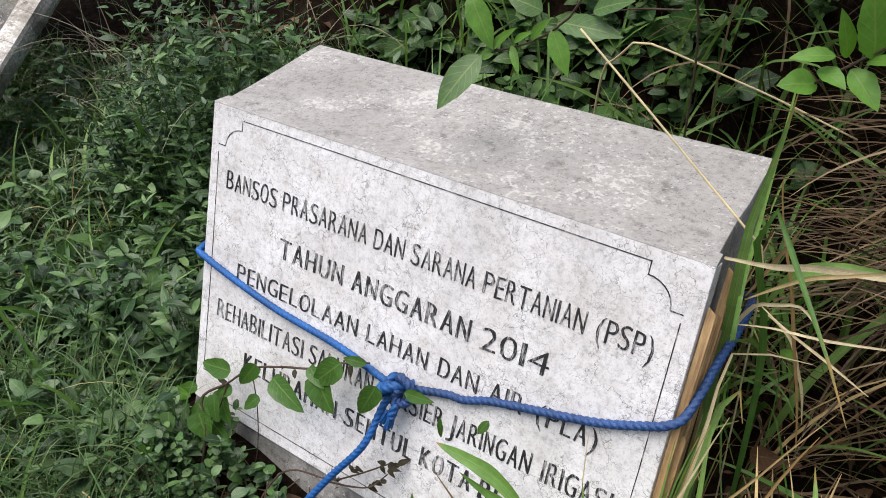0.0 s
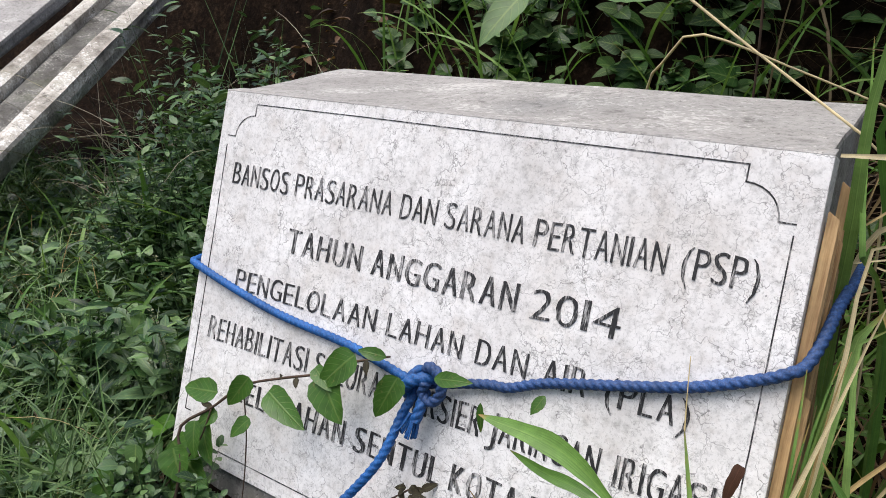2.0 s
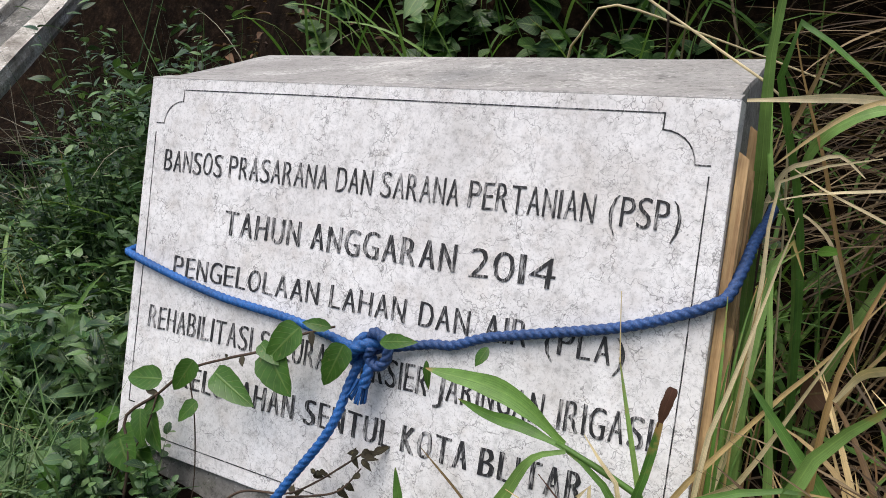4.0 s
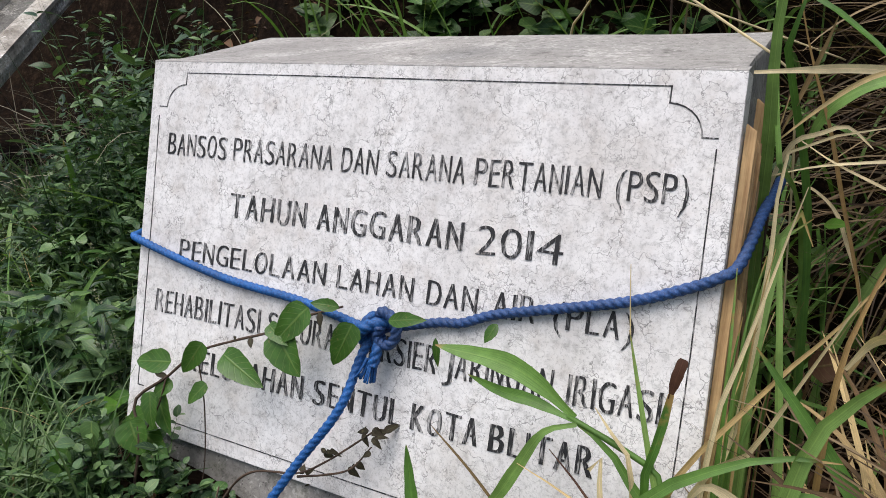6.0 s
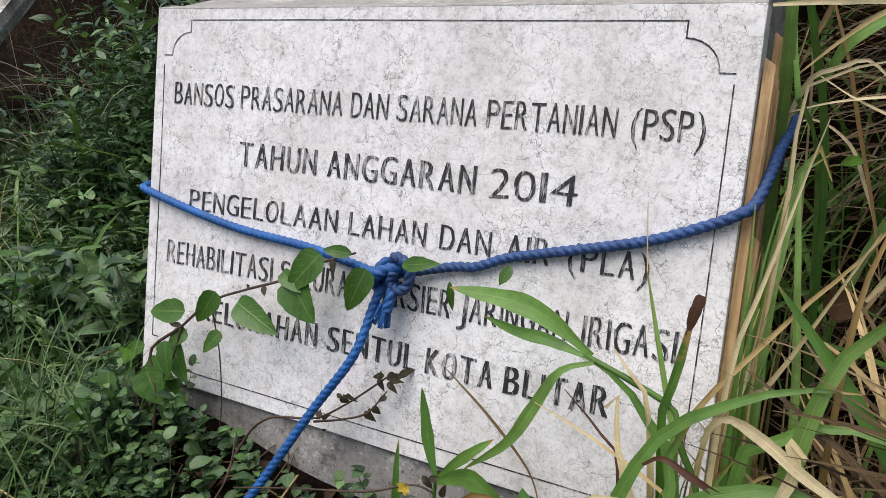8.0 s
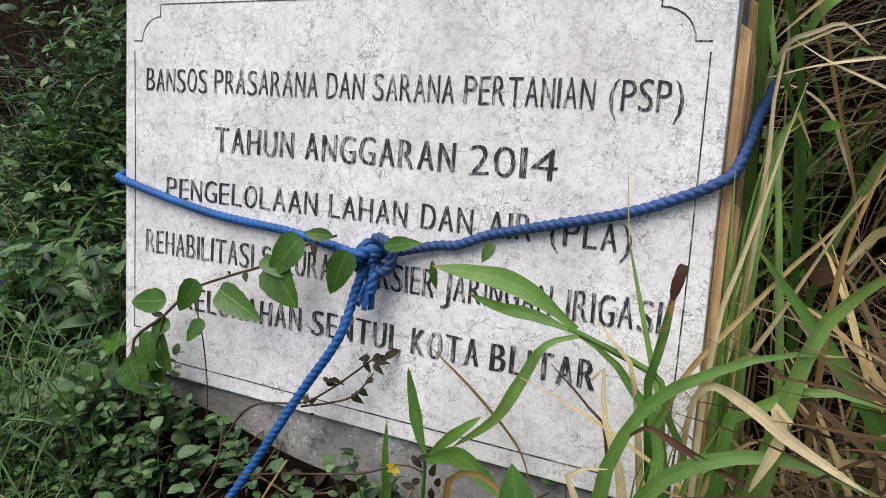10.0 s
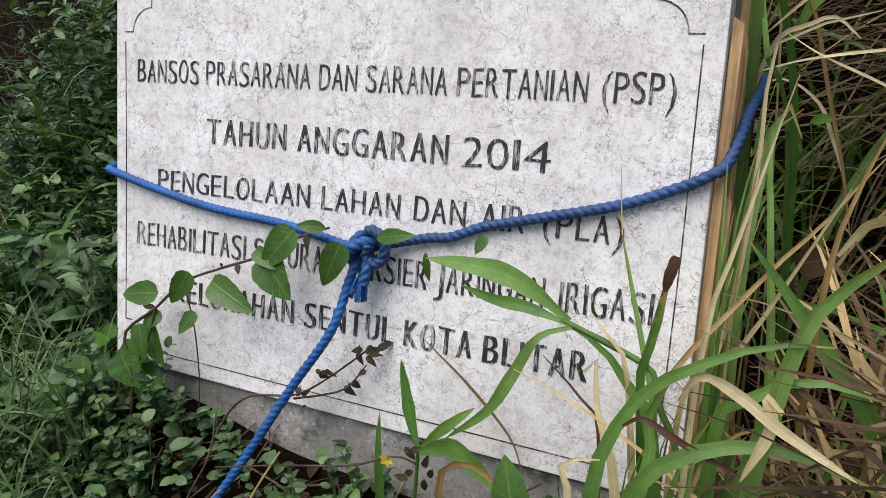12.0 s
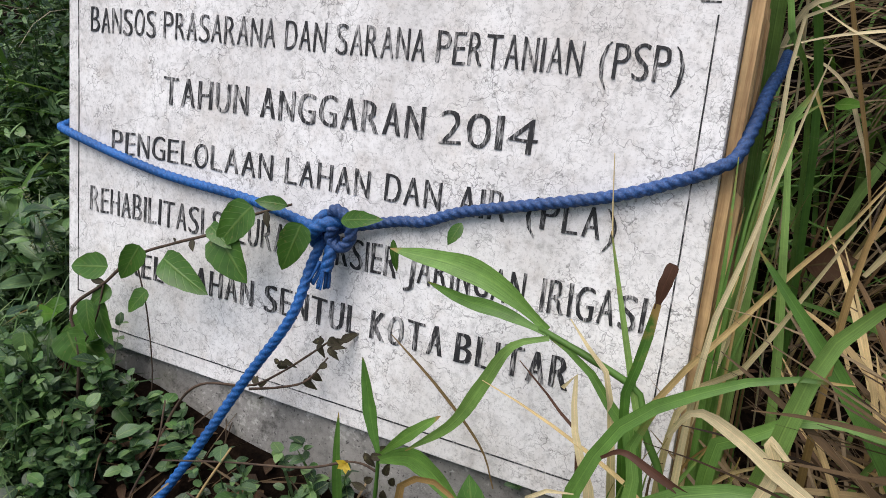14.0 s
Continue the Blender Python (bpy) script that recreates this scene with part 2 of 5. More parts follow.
MARBLE, PAINT = marble(), paint()
CONCRETE = concrete("grey_concrete", (0.275, 0.263, 0.252), (0.332, 0.319, 0.308), (0.395, 0.382, 0.370))
BASE = concrete("damp_base_concrete", (0.12, 0.115, 0.105), (0.25, 0.24, 0.225), (0.34, 0.33, 0.31), 0.5)
BEAM = concrete("pale_weathered_concrete", (0.15, 0.13, 0.11), (0.46, 0.43, 0.385), (0.66, 0.63, 0.58), 0.35)
SLAB = concrete("lichened_concrete", (0.06, 0.055, 0.05), (0.14, 0.135, 0.125), (0.27, 0.26, 0.24), 0.4)
SOIL = soil()
ROPE = fibre("blue_rope_yarn", (0.004, 0.035, 0.15), (0.014, 0.155, 0.49), rough=0.6, size=650)
# darker, greyer yarn for the right and back spans and one knot loop
DARK_ROPE = fibre("dark_rope_yarn", (0.006, 0.022, 0.085), (0.035, 0.11, 0.32), rough=0.6, size=650)
WOOD = fibre("split_pale_wood", (0.28, 0.155, 0.065), (0.66, 0.45, 0.22), (1.0, 1.0, 0.05), 0.75, 260)
BARK = fibre("brown_stem", (0.035, 0.02, 0.012), (0.10, 0.06, 0.035), rough=0.8, size=200)
COVER = leaf_material("groundcover_leaf", [(0.009, 0.026, 0.009), (0.024, 0.064, 0.020), (0.066, 0.145, 0.042), (0.16, 0.26, 0.10), (0.017, 0.042, 0.021), (0.105, 0.18, 0.085), (0.030, 0.070, 0.028)], 0.35, 0.32, 0.14)
HEART = leaf_material("bank_leaf", [(0.013, 0.036, 0.011), (0.028, 0.076, 0.019), (0.06, 0.13, 0.036), (0.11, 0.18, 0.065), (0.02, 0.048, 0.015)], 0.45, 0.42, 0.15)
VINE = leaf_material("vine_leaf", [(0.026, 0.075, 0.013), (0.055, 0.13, 0.022), (0.032, 0.085, 0.017)], 0.26, 0.30, 0.18, 0.35)
SPRIG = leaf_material("shrub_leaf", [(0.10, 0.24, 0.03), (0.14, 0.30, 0.05)], 0.4, 0.38, 0.4, 0.15)
GRASS = blade_material("green_blade", [(0.07, 0.165, 0.03), (0.14, 0.27, 0.06), (0.21, 0.335, 0.095), (0.10, 0.21, 0.045)], (0.30, 0.19, 0.07))
FINE = blade_material("fine_grass", [(0.035, 0.09, 0.022), (0.09, 0.175, 0.05), (0.14, 0.23, 0.085), (0.03, 0.07, 0.024), (0.18, 0.255, 0.105), (0.022, 0.055, 0.018), (0.13, 0.205, 0.075)], None, 0.4, 0.15)
# brown straw, toned down so its colour carries the shade under the overhang
SHADED_OLD = blade_material("shaded_old_straw", [(0.035, 0.020, 0.010), (0.08, 0.050, 0.025), (0.15, 0.098, 0.05), (0.02, 0.012, 0.007), (0.30, 0.22, 0.125), (0.05, 0.030, 0.016)], None, 0.65, 0.12)
STRAW = blade_material("dry_straw", [(0.28, 0.175, 0.065), (0.50, 0.36, 0.16), (0.66, 0.53, 0.28), (0.17, 0.095, 0.04), (0.56, 0.42, 0.20), (0.11, 0.06, 0.028), (0.24, 0.20, 0.07)], None, 0.6, 0.2)
HAY = blade_material("pale_hay", [(0.60, 0.49, 0.28), (0.70, 0.60, 0.38), (0.64, 0.53, 0.31)], None, 0.6, 0.25)
WIRE = blade_material("wiry_stem", [(0.26, 0.235, 0.16), (0.17, 0.15, 0.10), (0.34, 0.31, 0.23)], None, 0.6, 0.1)
RUST = blade_material("reddish_dead_blade", [(0.065, 0.030, 0.018), (0.10, 0.045, 0.028)], None, 0.6, 0.2)
DEAD = leaf_material("dead_leaf", [(0.03, 0.015, 0.009), (0.07, 0.035, 0.018), (0.15, 0.08, 0.042)], 0.1, 0.7, 0.15)
WITHER = leaf_material("withered_leaf", [(0.012, 0.010, 0.006), (0.035, 0.026, 0.014), (0.02, 0.02, 0.008)], 0.1, 0.7, 0.1)
YELLOW = leaf_material("yellow_petal", [(0.62, 0.44, 0.05), (0.70, 0.52, 0.08)], 0.1, 0.5, 0.3, 0.0)
PALE = leaf_material("pale_seed", [(0.30, 0.32, 0.22), (0.40, 0.40, 0.30)], 0.1, 0.7, 0.3, 0.0)

# ---- building helpers ----
rng = np.random.default_rng(7)


def part(name, bm, material, parent, label=""):
    if isinstance(bm, bmesh.types.BMesh):
        me = bpy.data.meshes.new(name)
        bm.to_mesh(me)
        bm.free()
    else:
        me = bm
    me.materials.clear()
    me.materials.append(material)
    ob = new(name, me)
    ob.parent = parent
    return tagged(ob, label)


def thing(name, m, label, category, group="", kind=""):
    ob = new(name)
    ob.empty_display_size = 0.05
    ob.matrix_world = m
    return tagged(ob, label, category, group, kind)


def unit(a):
    return a / np.maximum(np.linalg.norm(a, axis=-1, keepdims=True), 1e-9)


def smooth_step(t):
    t = np.clip(t, 0, 1)
    return t * t * (3 - 2 * t)


class Soup:
    """Many leaves and blades gathered into one mesh."""

    def __init__(self):
        self.v, self.f, self.uv, self.n = [], [], [], 0

    def grid(self, pts, cols):
        """pts: (many, rows, cols, 3)."""
        k, rows = pts.shape[0], pts.shape[1]
        i = np.arange(rows * cols).reshape(rows, cols)
        q = np.stack([i[:-1, :-1], i[:-1, 1:], i[1:, 1:], i[1:, :-1]], -1).reshape(-1, 4)
        u, w = np.meshgrid(np.linspace(0, 1, rows), np.linspace(0, 1, cols), indexing="ij")
        uv = np.stack([u, w], -1).reshape(-1, 2)[q.reshape(-1)]
        self.v.append(pts.reshape(-1, 3))
        self.f.append((q[None] + (np.arange(k) * rows * cols)[:, None, None] + self.n).reshape(-1, 4))
        self.uv.append(np.tile(uv, (k, 1)))
        self.n += k * rows * cols

    def leaves(self, base, way, up, length, width, shape="oval", rows=5, fold=0.18, curl=0.25, wave=0.0):
        base, way, up = np.atleast_2d(base).astype(float), unit(np.atleast_2d(way).astype(float)), np.atleast_2d(up).astype(float)
        k = len(base)
        length, width = np.broadcast_to(np.asarray(length, float), k), np.broadcast_to(np.asarray(width, float), k)
        side = unit(np.cross(way, up))
        nrm = np.cross(side, way)
        u = np.linspace(0, 1, rows) ** 1.35
        if shape == "oval":
            w = np.sin(np.pi * u ** 0.8) ** 0.85
        elif shape == "heart":
            w = np.sin(np.pi * np.clip(u, 0.001, 1) ** 0.56) ** 0.65
        elif shape == "round":
            w = np.sin(np.pi * u ** 0.9) ** 0.55
        elif shape == "lance":
            w = np.sin(np.pi * u ** 0.62) ** 1.1
        else:
            w = np.sin(np.pi * u ** 0.7) ** 0.8
        w = np.where(u == 0, 0.05, w)
        w[-1] = 0.02
        x = np.stack([-w, 0 * w, w], -1)[None, :, :] * (width / 2)[:, None, None]
        if wave:
            x = x * (1 + wave * rng.normal(size=x.shape))
        y = u[None, :, None] * length[:, None, None] + 0 * x
        z = fold * np.abs(x) * 2 - (curl * np.ones(k))[:, None, None] * (u ** 2)[None, :, None] * length[:, None, None]
        if wave:
            z = z + wave * 0.25 * width[:, None, None] * rng.normal(size=z.shape)
        p = base[:, None, None] + x[..., None] * side[:, None, None] + y[..., None] * way[:, None, None] + z[..., None] * nrm[:, None, None]
        self.grid(p, 3)

    def blades(self, base, azimuth, length, width, lean, droop, rows=7, fold=0.15, twist=0.0):
        """Blades that rise from base, lean outwards along azimuth and droop towards the tip."""
        k = len(base)
        s = np.linspace(0, 1, rows)[None, :]
        out = np.stack([np.cos(azimuth), np.sin(azimuth), 0 * azimuth], -1)
        ang = lean[:, None] + droop[:, None] * s ** 1.4
        step = length[:, None] / (rows - 1)
        h = np.concatenate([np.zeros((k, 1)), np.cumsum(np.sin(ang[:, :-1]) * step, 1)], 1)
        z = np.concatenate([np.zeros((k, 1)), np.cumsum(np.cos(ang[:, :-1]) * step, 1)], 1)
        bend = rng.normal(0, 0.13, (k, 1)) * s ** 2 * length[:, None]
        cross = np.stack([-np.sin(azimuth), np.cos(azimuth), 0 * azimuth], -1)
        mid = base[:, None] + out[:, None] * h[..., None] + cross[:, None] * bend[..., None]
        mid[..., 2] += z
        w = width[:, None] * np.minimum(1, 0.55 + 1.6 * s) * (1 - s ** 2.2) ** 0.8 / 2 + 0.0002
        tw = rng.uniform(-1, 1, (k, 1)) * (0.6 + twist * s)
        nrm = np.stack([np.cos(ang) * np.cos(azimuth)[:, None], np.cos(ang) * np.sin(azimuth)[:, None], -np.sin(ang)], -1)
        side = cross[:, None] * np.cos(tw)[..., None] + nrm * np.sin(tw)[..., None]
        nn = nrm * np.cos(tw)[..., None] - cross[:, None] * np.sin(tw)[..., None]
        p = np.stack([mid - side * w[..., None], mid + nn * (fold * w)[..., None], mid + side * w[..., None]], 2)
        self.grid(p, 3)

    def mesh(self, name):
        me = bpy.data.meshes.new(name)
        v, f, uv = np.concatenate(self.v), np.concatenate(self.f), np.concatenate(self.uv)
        me.from_pydata(v.tolist(), [], f.tolist())
        layer = me.uv_layers.new(name="UVMap")
        layer.data.foreach_set("uv", uv.astype(np.float32).ravel())
        me.polygons.foreach_set("use_smooth", np.ones(len(f), bool))
        me.update()
        return me


def glide(points, count):
    """A smooth line through a few points, in even steps."""
    p = np.array(points, float)
    p = np.concatenate([[2 * p[0] - p[1]], p, [2 * p[-1] - p[-2]]])
    out = []
    for i in range(1, len(p) - 2):
        for t in np.linspace(0, 1, 24, endpoint=False):
            a, b, c, d = p[i - 1:i + 3]
            out.append(0.5 * (2 * b + (c - a) * t + (2 * a - 5 * b + 4 * c - d) * t * t + (3 * b - a - 3 * c + d) * t ** 3))
    out.append(p[-2])
    out = np.array(out)
    run = np.concatenate([[0], np.cumsum(np.linalg.norm(np.diff(out, axis=0), axis=1))])
    s = np.linspace(0, run[-1], count)
    return np.stack([np.interp(s, run, out[:, i]) for i in range(3)], -1), run[-1]


def ribbon(points, width, origin, facing=(0.35, -0.8, 0.45), fold=0.2, tilt=0.0, rows=18, blunt=False):
    """One grass blade along a line: a shallow V in section, tapered to its tip."""
    mid, _ = glide(points, rows)
    mid = mid - np.array(origin)
    tan = unit(np.gradient(mid, axis=0))
    face = unit(np.array([facing], float))
    side = unit(np.cross(tan, face))
    nn = np.cross(side, tan)
    nn = np.where((nn * face).sum(-1, keepdims=True) < 0, -nn, nn)
    s = np.linspace(0, 1, rows)
    a = tilt + 0.35 * np.sin(3.1 * s + 5 * width * 100)
    sd = side * np.cos(a)[:, None] + nn * np.sin(a)[:, None]
    nd = nn * np.cos(a)[:, None] - side * np.sin(a)[:, None]
    w = width / 2 * (0.28 + 0.72 * smooth_step(s / 0.5)) * ((1 - s ** 3) ** 0.8 if not blunt else np.where(s < 1, 1 - 0.25 * s, 0.5)) * (1 + 0.05 * np.sin(23 * s + width * 900)) + 0.0003
    pts = np.stack([mid - sd * w[:, None], mid - sd * (w * 0.5)[:, None] - nd * (fold * 0.7 * w)[:, None], mid - nd * (fold * w)[:, None],
                    mid + sd * (w * 0.5)[:, None] - nd * (fold * 0.7 * w)[:, None], mid + sd * w[:, None]], 1)
    soup = Soup()
    soup.grid(pts[None], 5)
    return soup.mesh("blade")


def tube(points, radius, origin=(0, 0, 0), count=40, sides=8, taper=0.0, lobes=0, pitch=0.03, wobble=0.0):
    """A round or laid (lobed and twisted) strand along a line, closed at its ends."""
    mid, length = glide(points, count)
    mid = mid - np.array(origin)
    tan = unit(np.gradient(mid, axis=0))
    ref = np.array([0.0, 0.0, 1.0]) if abs(tan[0][2]) < 0.9 else np.array([1.0, 0.0, 0.0])
    rings = []
    a = unit(np.cross(tan[0], ref)[None])[0]
    for i in range(count):
        a = a - tan[i] * np.dot(a, tan[i])
        a = a / np.linalg.norm(a)
        b = np.cross(tan[i], a)
        s = i / (count - 1)
        th = np.linspace(0, 2 * math.pi, sides, endpoint=False)
        r = radius * (1 - taper * s) * np.ones(sides)
        if lobes:
            r = r * (0.80 + 0.26 * np.abs(np.cos(lobes / 2 * (th - 2 * math.pi * s * length / pitch))))
        if wobble:
            r = r * (1 + wobble * math.sin(37 * s) + wobble * math.sin(91 * s + 1) + wobble * np.sin(3 * th + 11 * s))
        rings.append(mid[i] + r[:, None] * (np.cos(th)[:, None] * a + np.sin(th)[:, None] * b))
    v = np.concatenate(rings)
    f = [(i * sides + j, i * sides + (j + 1) % sides, (i + 1) * sides + (j + 1) % sides, (i + 1) * sides + j) for i in range(count - 1) for j in range(sides)]
    f += [tuple(range(sides))[::-1], tuple((count - 1) * sides + j for j in range(sides))]
    me = bpy.data.meshes.new("strand")
    me.from_pydata(v.tolist(), [], f)
    me.polygons.foreach_set("use_smooth", np.ones(len(f), bool))
    me.update()
    return me


def hull_block(corners, bevel, cuts=0, rough=0.0):
    """A bevelled six-sided block from its four bottom and four top corners, with slightly worn faces."""
    bm = bmesh.new()
    v = [bm.verts.new(c) for c in corners]
    for q in ((3, 2, 1, 0), (4, 5, 6, 7), (0, 1, 5, 4), (1, 2, 6, 5), (2, 3, 7, 6), (3, 0, 4, 7)):
        bm.faces.new([v[i] for i in q])
    bmesh.ops.bevel(bm, geom=bm.edges[:], offset=bevel, segments=2, affect="EDGES", profile=0.6)
    if cuts:
        bmesh.ops.subdivide_edges(bm, edges=bm.edges[:], cuts=cuts, use_grid_fill=True)
        for w in bm.verts:
            w.co += rough * Vector(noise.noise_vector(w.co * 19)) + 0.5 * rough * Vector(noise.noise_vector(w.co * 57))
    bmesh.ops.recalc_face_normals(bm, faces=bm.faces[:])
    return bm


def ground_height(x, y):
    x, y = np.asarray(x, float), np.asarray(y, float)
    z = -0.012 - 0.045 * smooth_step((x - 0.1) / 0.3) + 0.10 * np.clip(y - 0.05, 0, 0.8) * smooth_step((0.1 - x) / 0.3)
    z = z + 0.028 * np.exp(-((y - 0.035) / 0.055) ** 2) * smooth_step((0.45 - np.abs(x)) / 0.2) + 0.045 * np.exp(-((y - 0.05) / 0.13) ** 2 - ((x + 0.27) / 0.16) ** 2)
    z = z - 0.065 * smooth_step(-y / 0.22) * smooth_step((0.5 - x) / 0.2)
    z = z + 0.27 * smooth_step((x - 0.340) / 0.11) * np.exp(-((y - 0.015) / 0.105) ** 2)
    start = 0.62 - 0.16 * smooth_step((x - 0.45) / 0.4) + 0.22 * smooth_step((-0.75 - x) / 0.35) + 0.55 * smooth_step((-1.25 - x) / 0.5)
    z = z + 1.25 * smooth_step((y - start) / 0.75)
    near = np.exp(-(x ** 2 + y ** 2) / 30)
    z = z + near * (0.012 * np.sin(7 * x + 3 * y) + 0.008 * np.sin(17 * y - 11 * x) + 0.004 * np.sin(41 * x + 29 * y)) * smooth_step(np.hypot(x, y - 0.15) / 0.5)
    return z


# ---- ground ----
line = np.sinh(np.linspace(-7.6, 7.6, 261)) * 0.4
gx, gy = np.meshgrid(line, line + 0.2, indexing="ij")
gz = ground_height(gx, gy)
gi = np.arange(gx.size).reshape(gx.shape)
me = bpy.data.meshes.new("ground")
me.from_pydata(np.stack([gx, gy, gz], -1).reshape(-1, 3).tolist(), [], np.stack([gi[:-1, :-1], gi[1:, :-1], gi[1:, 1:], gi[:-1, 1:]], -1).reshape(-1, 4).tolist())
me.polygons.foreach_set("use_smooth", np.ones(len(me.polygons), bool))
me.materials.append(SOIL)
tagged(new("ground", me), "dark brown soil rising to an overgrown bank", "ground", kind="structure")

# ---- the memorial stone, in its own leaning frame ----
stone = thing("memorial_stone", SITE, "leaning grey concrete block faced with a white marble plaque", "memorial stone")
part("concrete_block", hull_block([(-0.300, 0.0205, -0.02), (0.291, 0.0205, -0.02), (0.283, 0.235, 0.02), (-0.318, 0.235, 0.02),
                                   (-0.2985, 0.0205, 0.5545), (0.2955, 0.0205, 0.5545), (0.287, 0.184, 0.621), (-0.323, 0.190, 0.620)], 0.004, 5, 0.0014), CONCRETE, stone, "bare grey concrete body")
part("base", hull_block([(-0.31, 0.006, -0.06), (0.30, 0.006, -0.06), (0.30, 0.0195, -0.06), (-0.31, 0.0195, -0.06),
                         (-0.30, 0.008, 0.1585), (0.298, 0.008, 0.1585), (0.298, 0.0195, 0.1585), (-0.30, 0.0195, 0.1585)], 0.003, 6, 0.002), BASE, stone, "stained lower concrete face under the plaque")
plaque = part("plaque", hull_block([(-0.292, 0.0, 0.160), (0.304, 0.0, 0.164), (0.304, 0.019, 0.164), (-0.292, 0.019, 0.160),
                                    (-0.300, 0.0, 0.5493), (0.300, 0.0, 0.5493), (0.300, 0.019, 0.5493), (-0.300, 0.019, 0.5493)], 0.0010), MARBLE, stone, "white marble plaque with fine grey cracks")
part("top_screed", hull_block([(-0.3003, -0.0003, 0.5488), (0.3003, -0.0003, 0.5488), (0.299, 0.0203, 0.5488), (-0.300, 0.0203, 0.5488),
                                (-0.3, 0.0004, 0.5503), (0.3, 0.0004, 0.5503), (0.298, 0.0203, 0.5562), (-0.3, 0.0203, 0.5562)], 0.0004, 4, 0.0003), CONCRETE, stone, "thin concrete skim over the plaque's top edge")


WIDTHS = {"I": 0.24, "T": 1.12, "E": 0.86, "L": 0.86, "J": 0.8, "G": 1.08, "O": 1.05, "(": 0.62, ")": 0.62, "1": 0.30, "4": 1.15, "2": 0.95}


def glyph(letter, offset):
    """One capital of the built-in font, as points in a unit box and its faces."""
    cu = bpy.data.curves.new("letter", "FONT")
    cu.body, cu.size, cu.extrude, cu.offset, cu.resolution_u = letter, 1.0, 0.004, offset, 4
    tmp = new("letter", cu)
    bpy.context.view_layer.update()
    me = bpy.data.meshes.new_from_object(tmp.evaluated_get(bpy.context.evaluated_depsgraph_get()))
    bpy.data.objects.remove(tmp)
    co = np.array([v.co for v in me.vertices])
    x = (co[:, 0] - co[:, 0].min()) / max(np.ptp(co[:, 0]), 1e-6)
    return np.stack([x, co[:, 1] / 0.729, co[:, 2]], -1), [list(f.vertices) for f in me.polygons]


def inscription(words, z0, z1, slope, thick, offset=-0.016):
    """One row of painted capitals with thin bars and broad uprights; each word with its start and end along the row."""
    verts, faces, first = [], [], words[0][1]
    for text, x0, x1 in words:
        gap = 0.22
        unit_width = (x1 - x0) / (sum(WIDTHS.get(c, 1.0) for c in text) + gap * (len(text) - 1))
        at = x0
        for c in text:
            width = WIDTHS.get(c, 1.0) * unit_width
            broad = 0.45 * thick if c in "()0124" else thick
            pts, fs = glyph(c, offset)
            for k in range(4):
                x = at + pts[:, 0] * (width - broad) + broad * k / 3
                z = z0 + pts[:, 1] * (z1 - z0) + (x - first) * np.tan(radians(slope))
                x, z = x + 0.0003 * np.sin(900 * z + 60 * x), z + 0.0004 * np.sin(210 * x)
                base = len(verts)
                verts += np.stack([x, -0.0004 - pts[:, 2] * 0.08 - 0.00003 * k, z], -1).tolist()
                faces += [[base + i for i in f] for f in fs]
            at += width + gap * unit_width
    me = bpy.data.meshes.new("inscription")
    me.from_pydata(verts, [], faces)
    me.update()
    return part("inscription", me, PAINT, plaque, "row of flaked black letters: " + " ".join(w[0] for w in words).lower())


inscription([("BANSOS", -0.267, -0.182), ("PRASARANA", -0.173, -0.048), ("DAN", -0.038, 0.002), ("SARANA", 0.011, 0.090), ("PERTANIAN", 0.099, 0.207), ("(PSP)", 0.218, 0.271)], 0.4522, 0.4768, 0.0, 0.0008)
inscription([("TAHUN", -0.170, -0.072), ("ANGGARAN", -0.059, 0.095), ("2014", 0.108, 0.183)], 0.3965, 0.4225, 0.15, 0.0019)
inscription([("PENGELOLAAN", -0.235, -0.042), ("LAHAN", -0.029, 0.053), ("DAN", 0.067, 0.115), ("AIR", 0.129, 0.167), ("(PLA)", 0.182, 0.245)], 0.3455, 0.3685, 0.5, 0.0012)
inscription([("REHABILITASI", -0.263, -0.115), ("SALURAN", -0.105, -0.010), ("TERSIER", 0.000, 0.084), ("JARINGAN", 0.091, 0.188), ("IRIGASI", 0.200, 0.272)], 0.2865, 0.3125, 0.85, 0.0012)
inscription([("KELURAHAN", -0.208, -0.054), ("SENTUL", -0.042, 0.055), ("KOTA", 0.065, 0.130), ("BLITAR", 0.140, 0.228)], 0.2345, 0.2595, 1.05, 0.0022)


def border(points, width=0.0010):
    """An engraved, painted line on the plaque."""
    bm = bmesh.new()
    p = [Vector((x, 0, z)) for x, z in points]
    for a, b in zip(p, p[1:]):
        d = (b - a).normalized()
        s = Vector((-d.z, 0, d.x)) * width / 2
        a2, b2 = a - d * width * 0.4, b + d * width * 0.4
        ring = [a2 - s, b2 - s, b2 + s, a2 + s]
        back = [bm.verts.new(v + Vector((0, 0.001, 0))) for v in ring]
        front = [bm.verts.new(v + Vector((0, -0.0004, 0))) for v in ring]
        bm.faces.new(front)
        for i in range(4):
            bm.faces.new((front[i], front[(i + 1) % 4], back[(i + 1) % 4], back[i]))
    bmesh.ops.recalc_face_normals(bm, faces=bm.faces[:])
    return part("border_line", bm, PAINT, plaque, "thin engraved black border line")


def notch(sx, z, sz):
    """The stepped corner of the border: a tick, a quarter round, a tick."""
    arc = [(sx * 0.249, z), (sx * 0.249, z - sz * 0.012)] + [(sx * (0.249 + 0.0255 * math.sin(a)), z - sz * (0.012 + 0.0235 * (1 - math.cos(a)))) for a in np.linspace(0, math.pi / 2, 8)]
    return arc + [(sx * 0.2855, z - sz * 0.0355)]


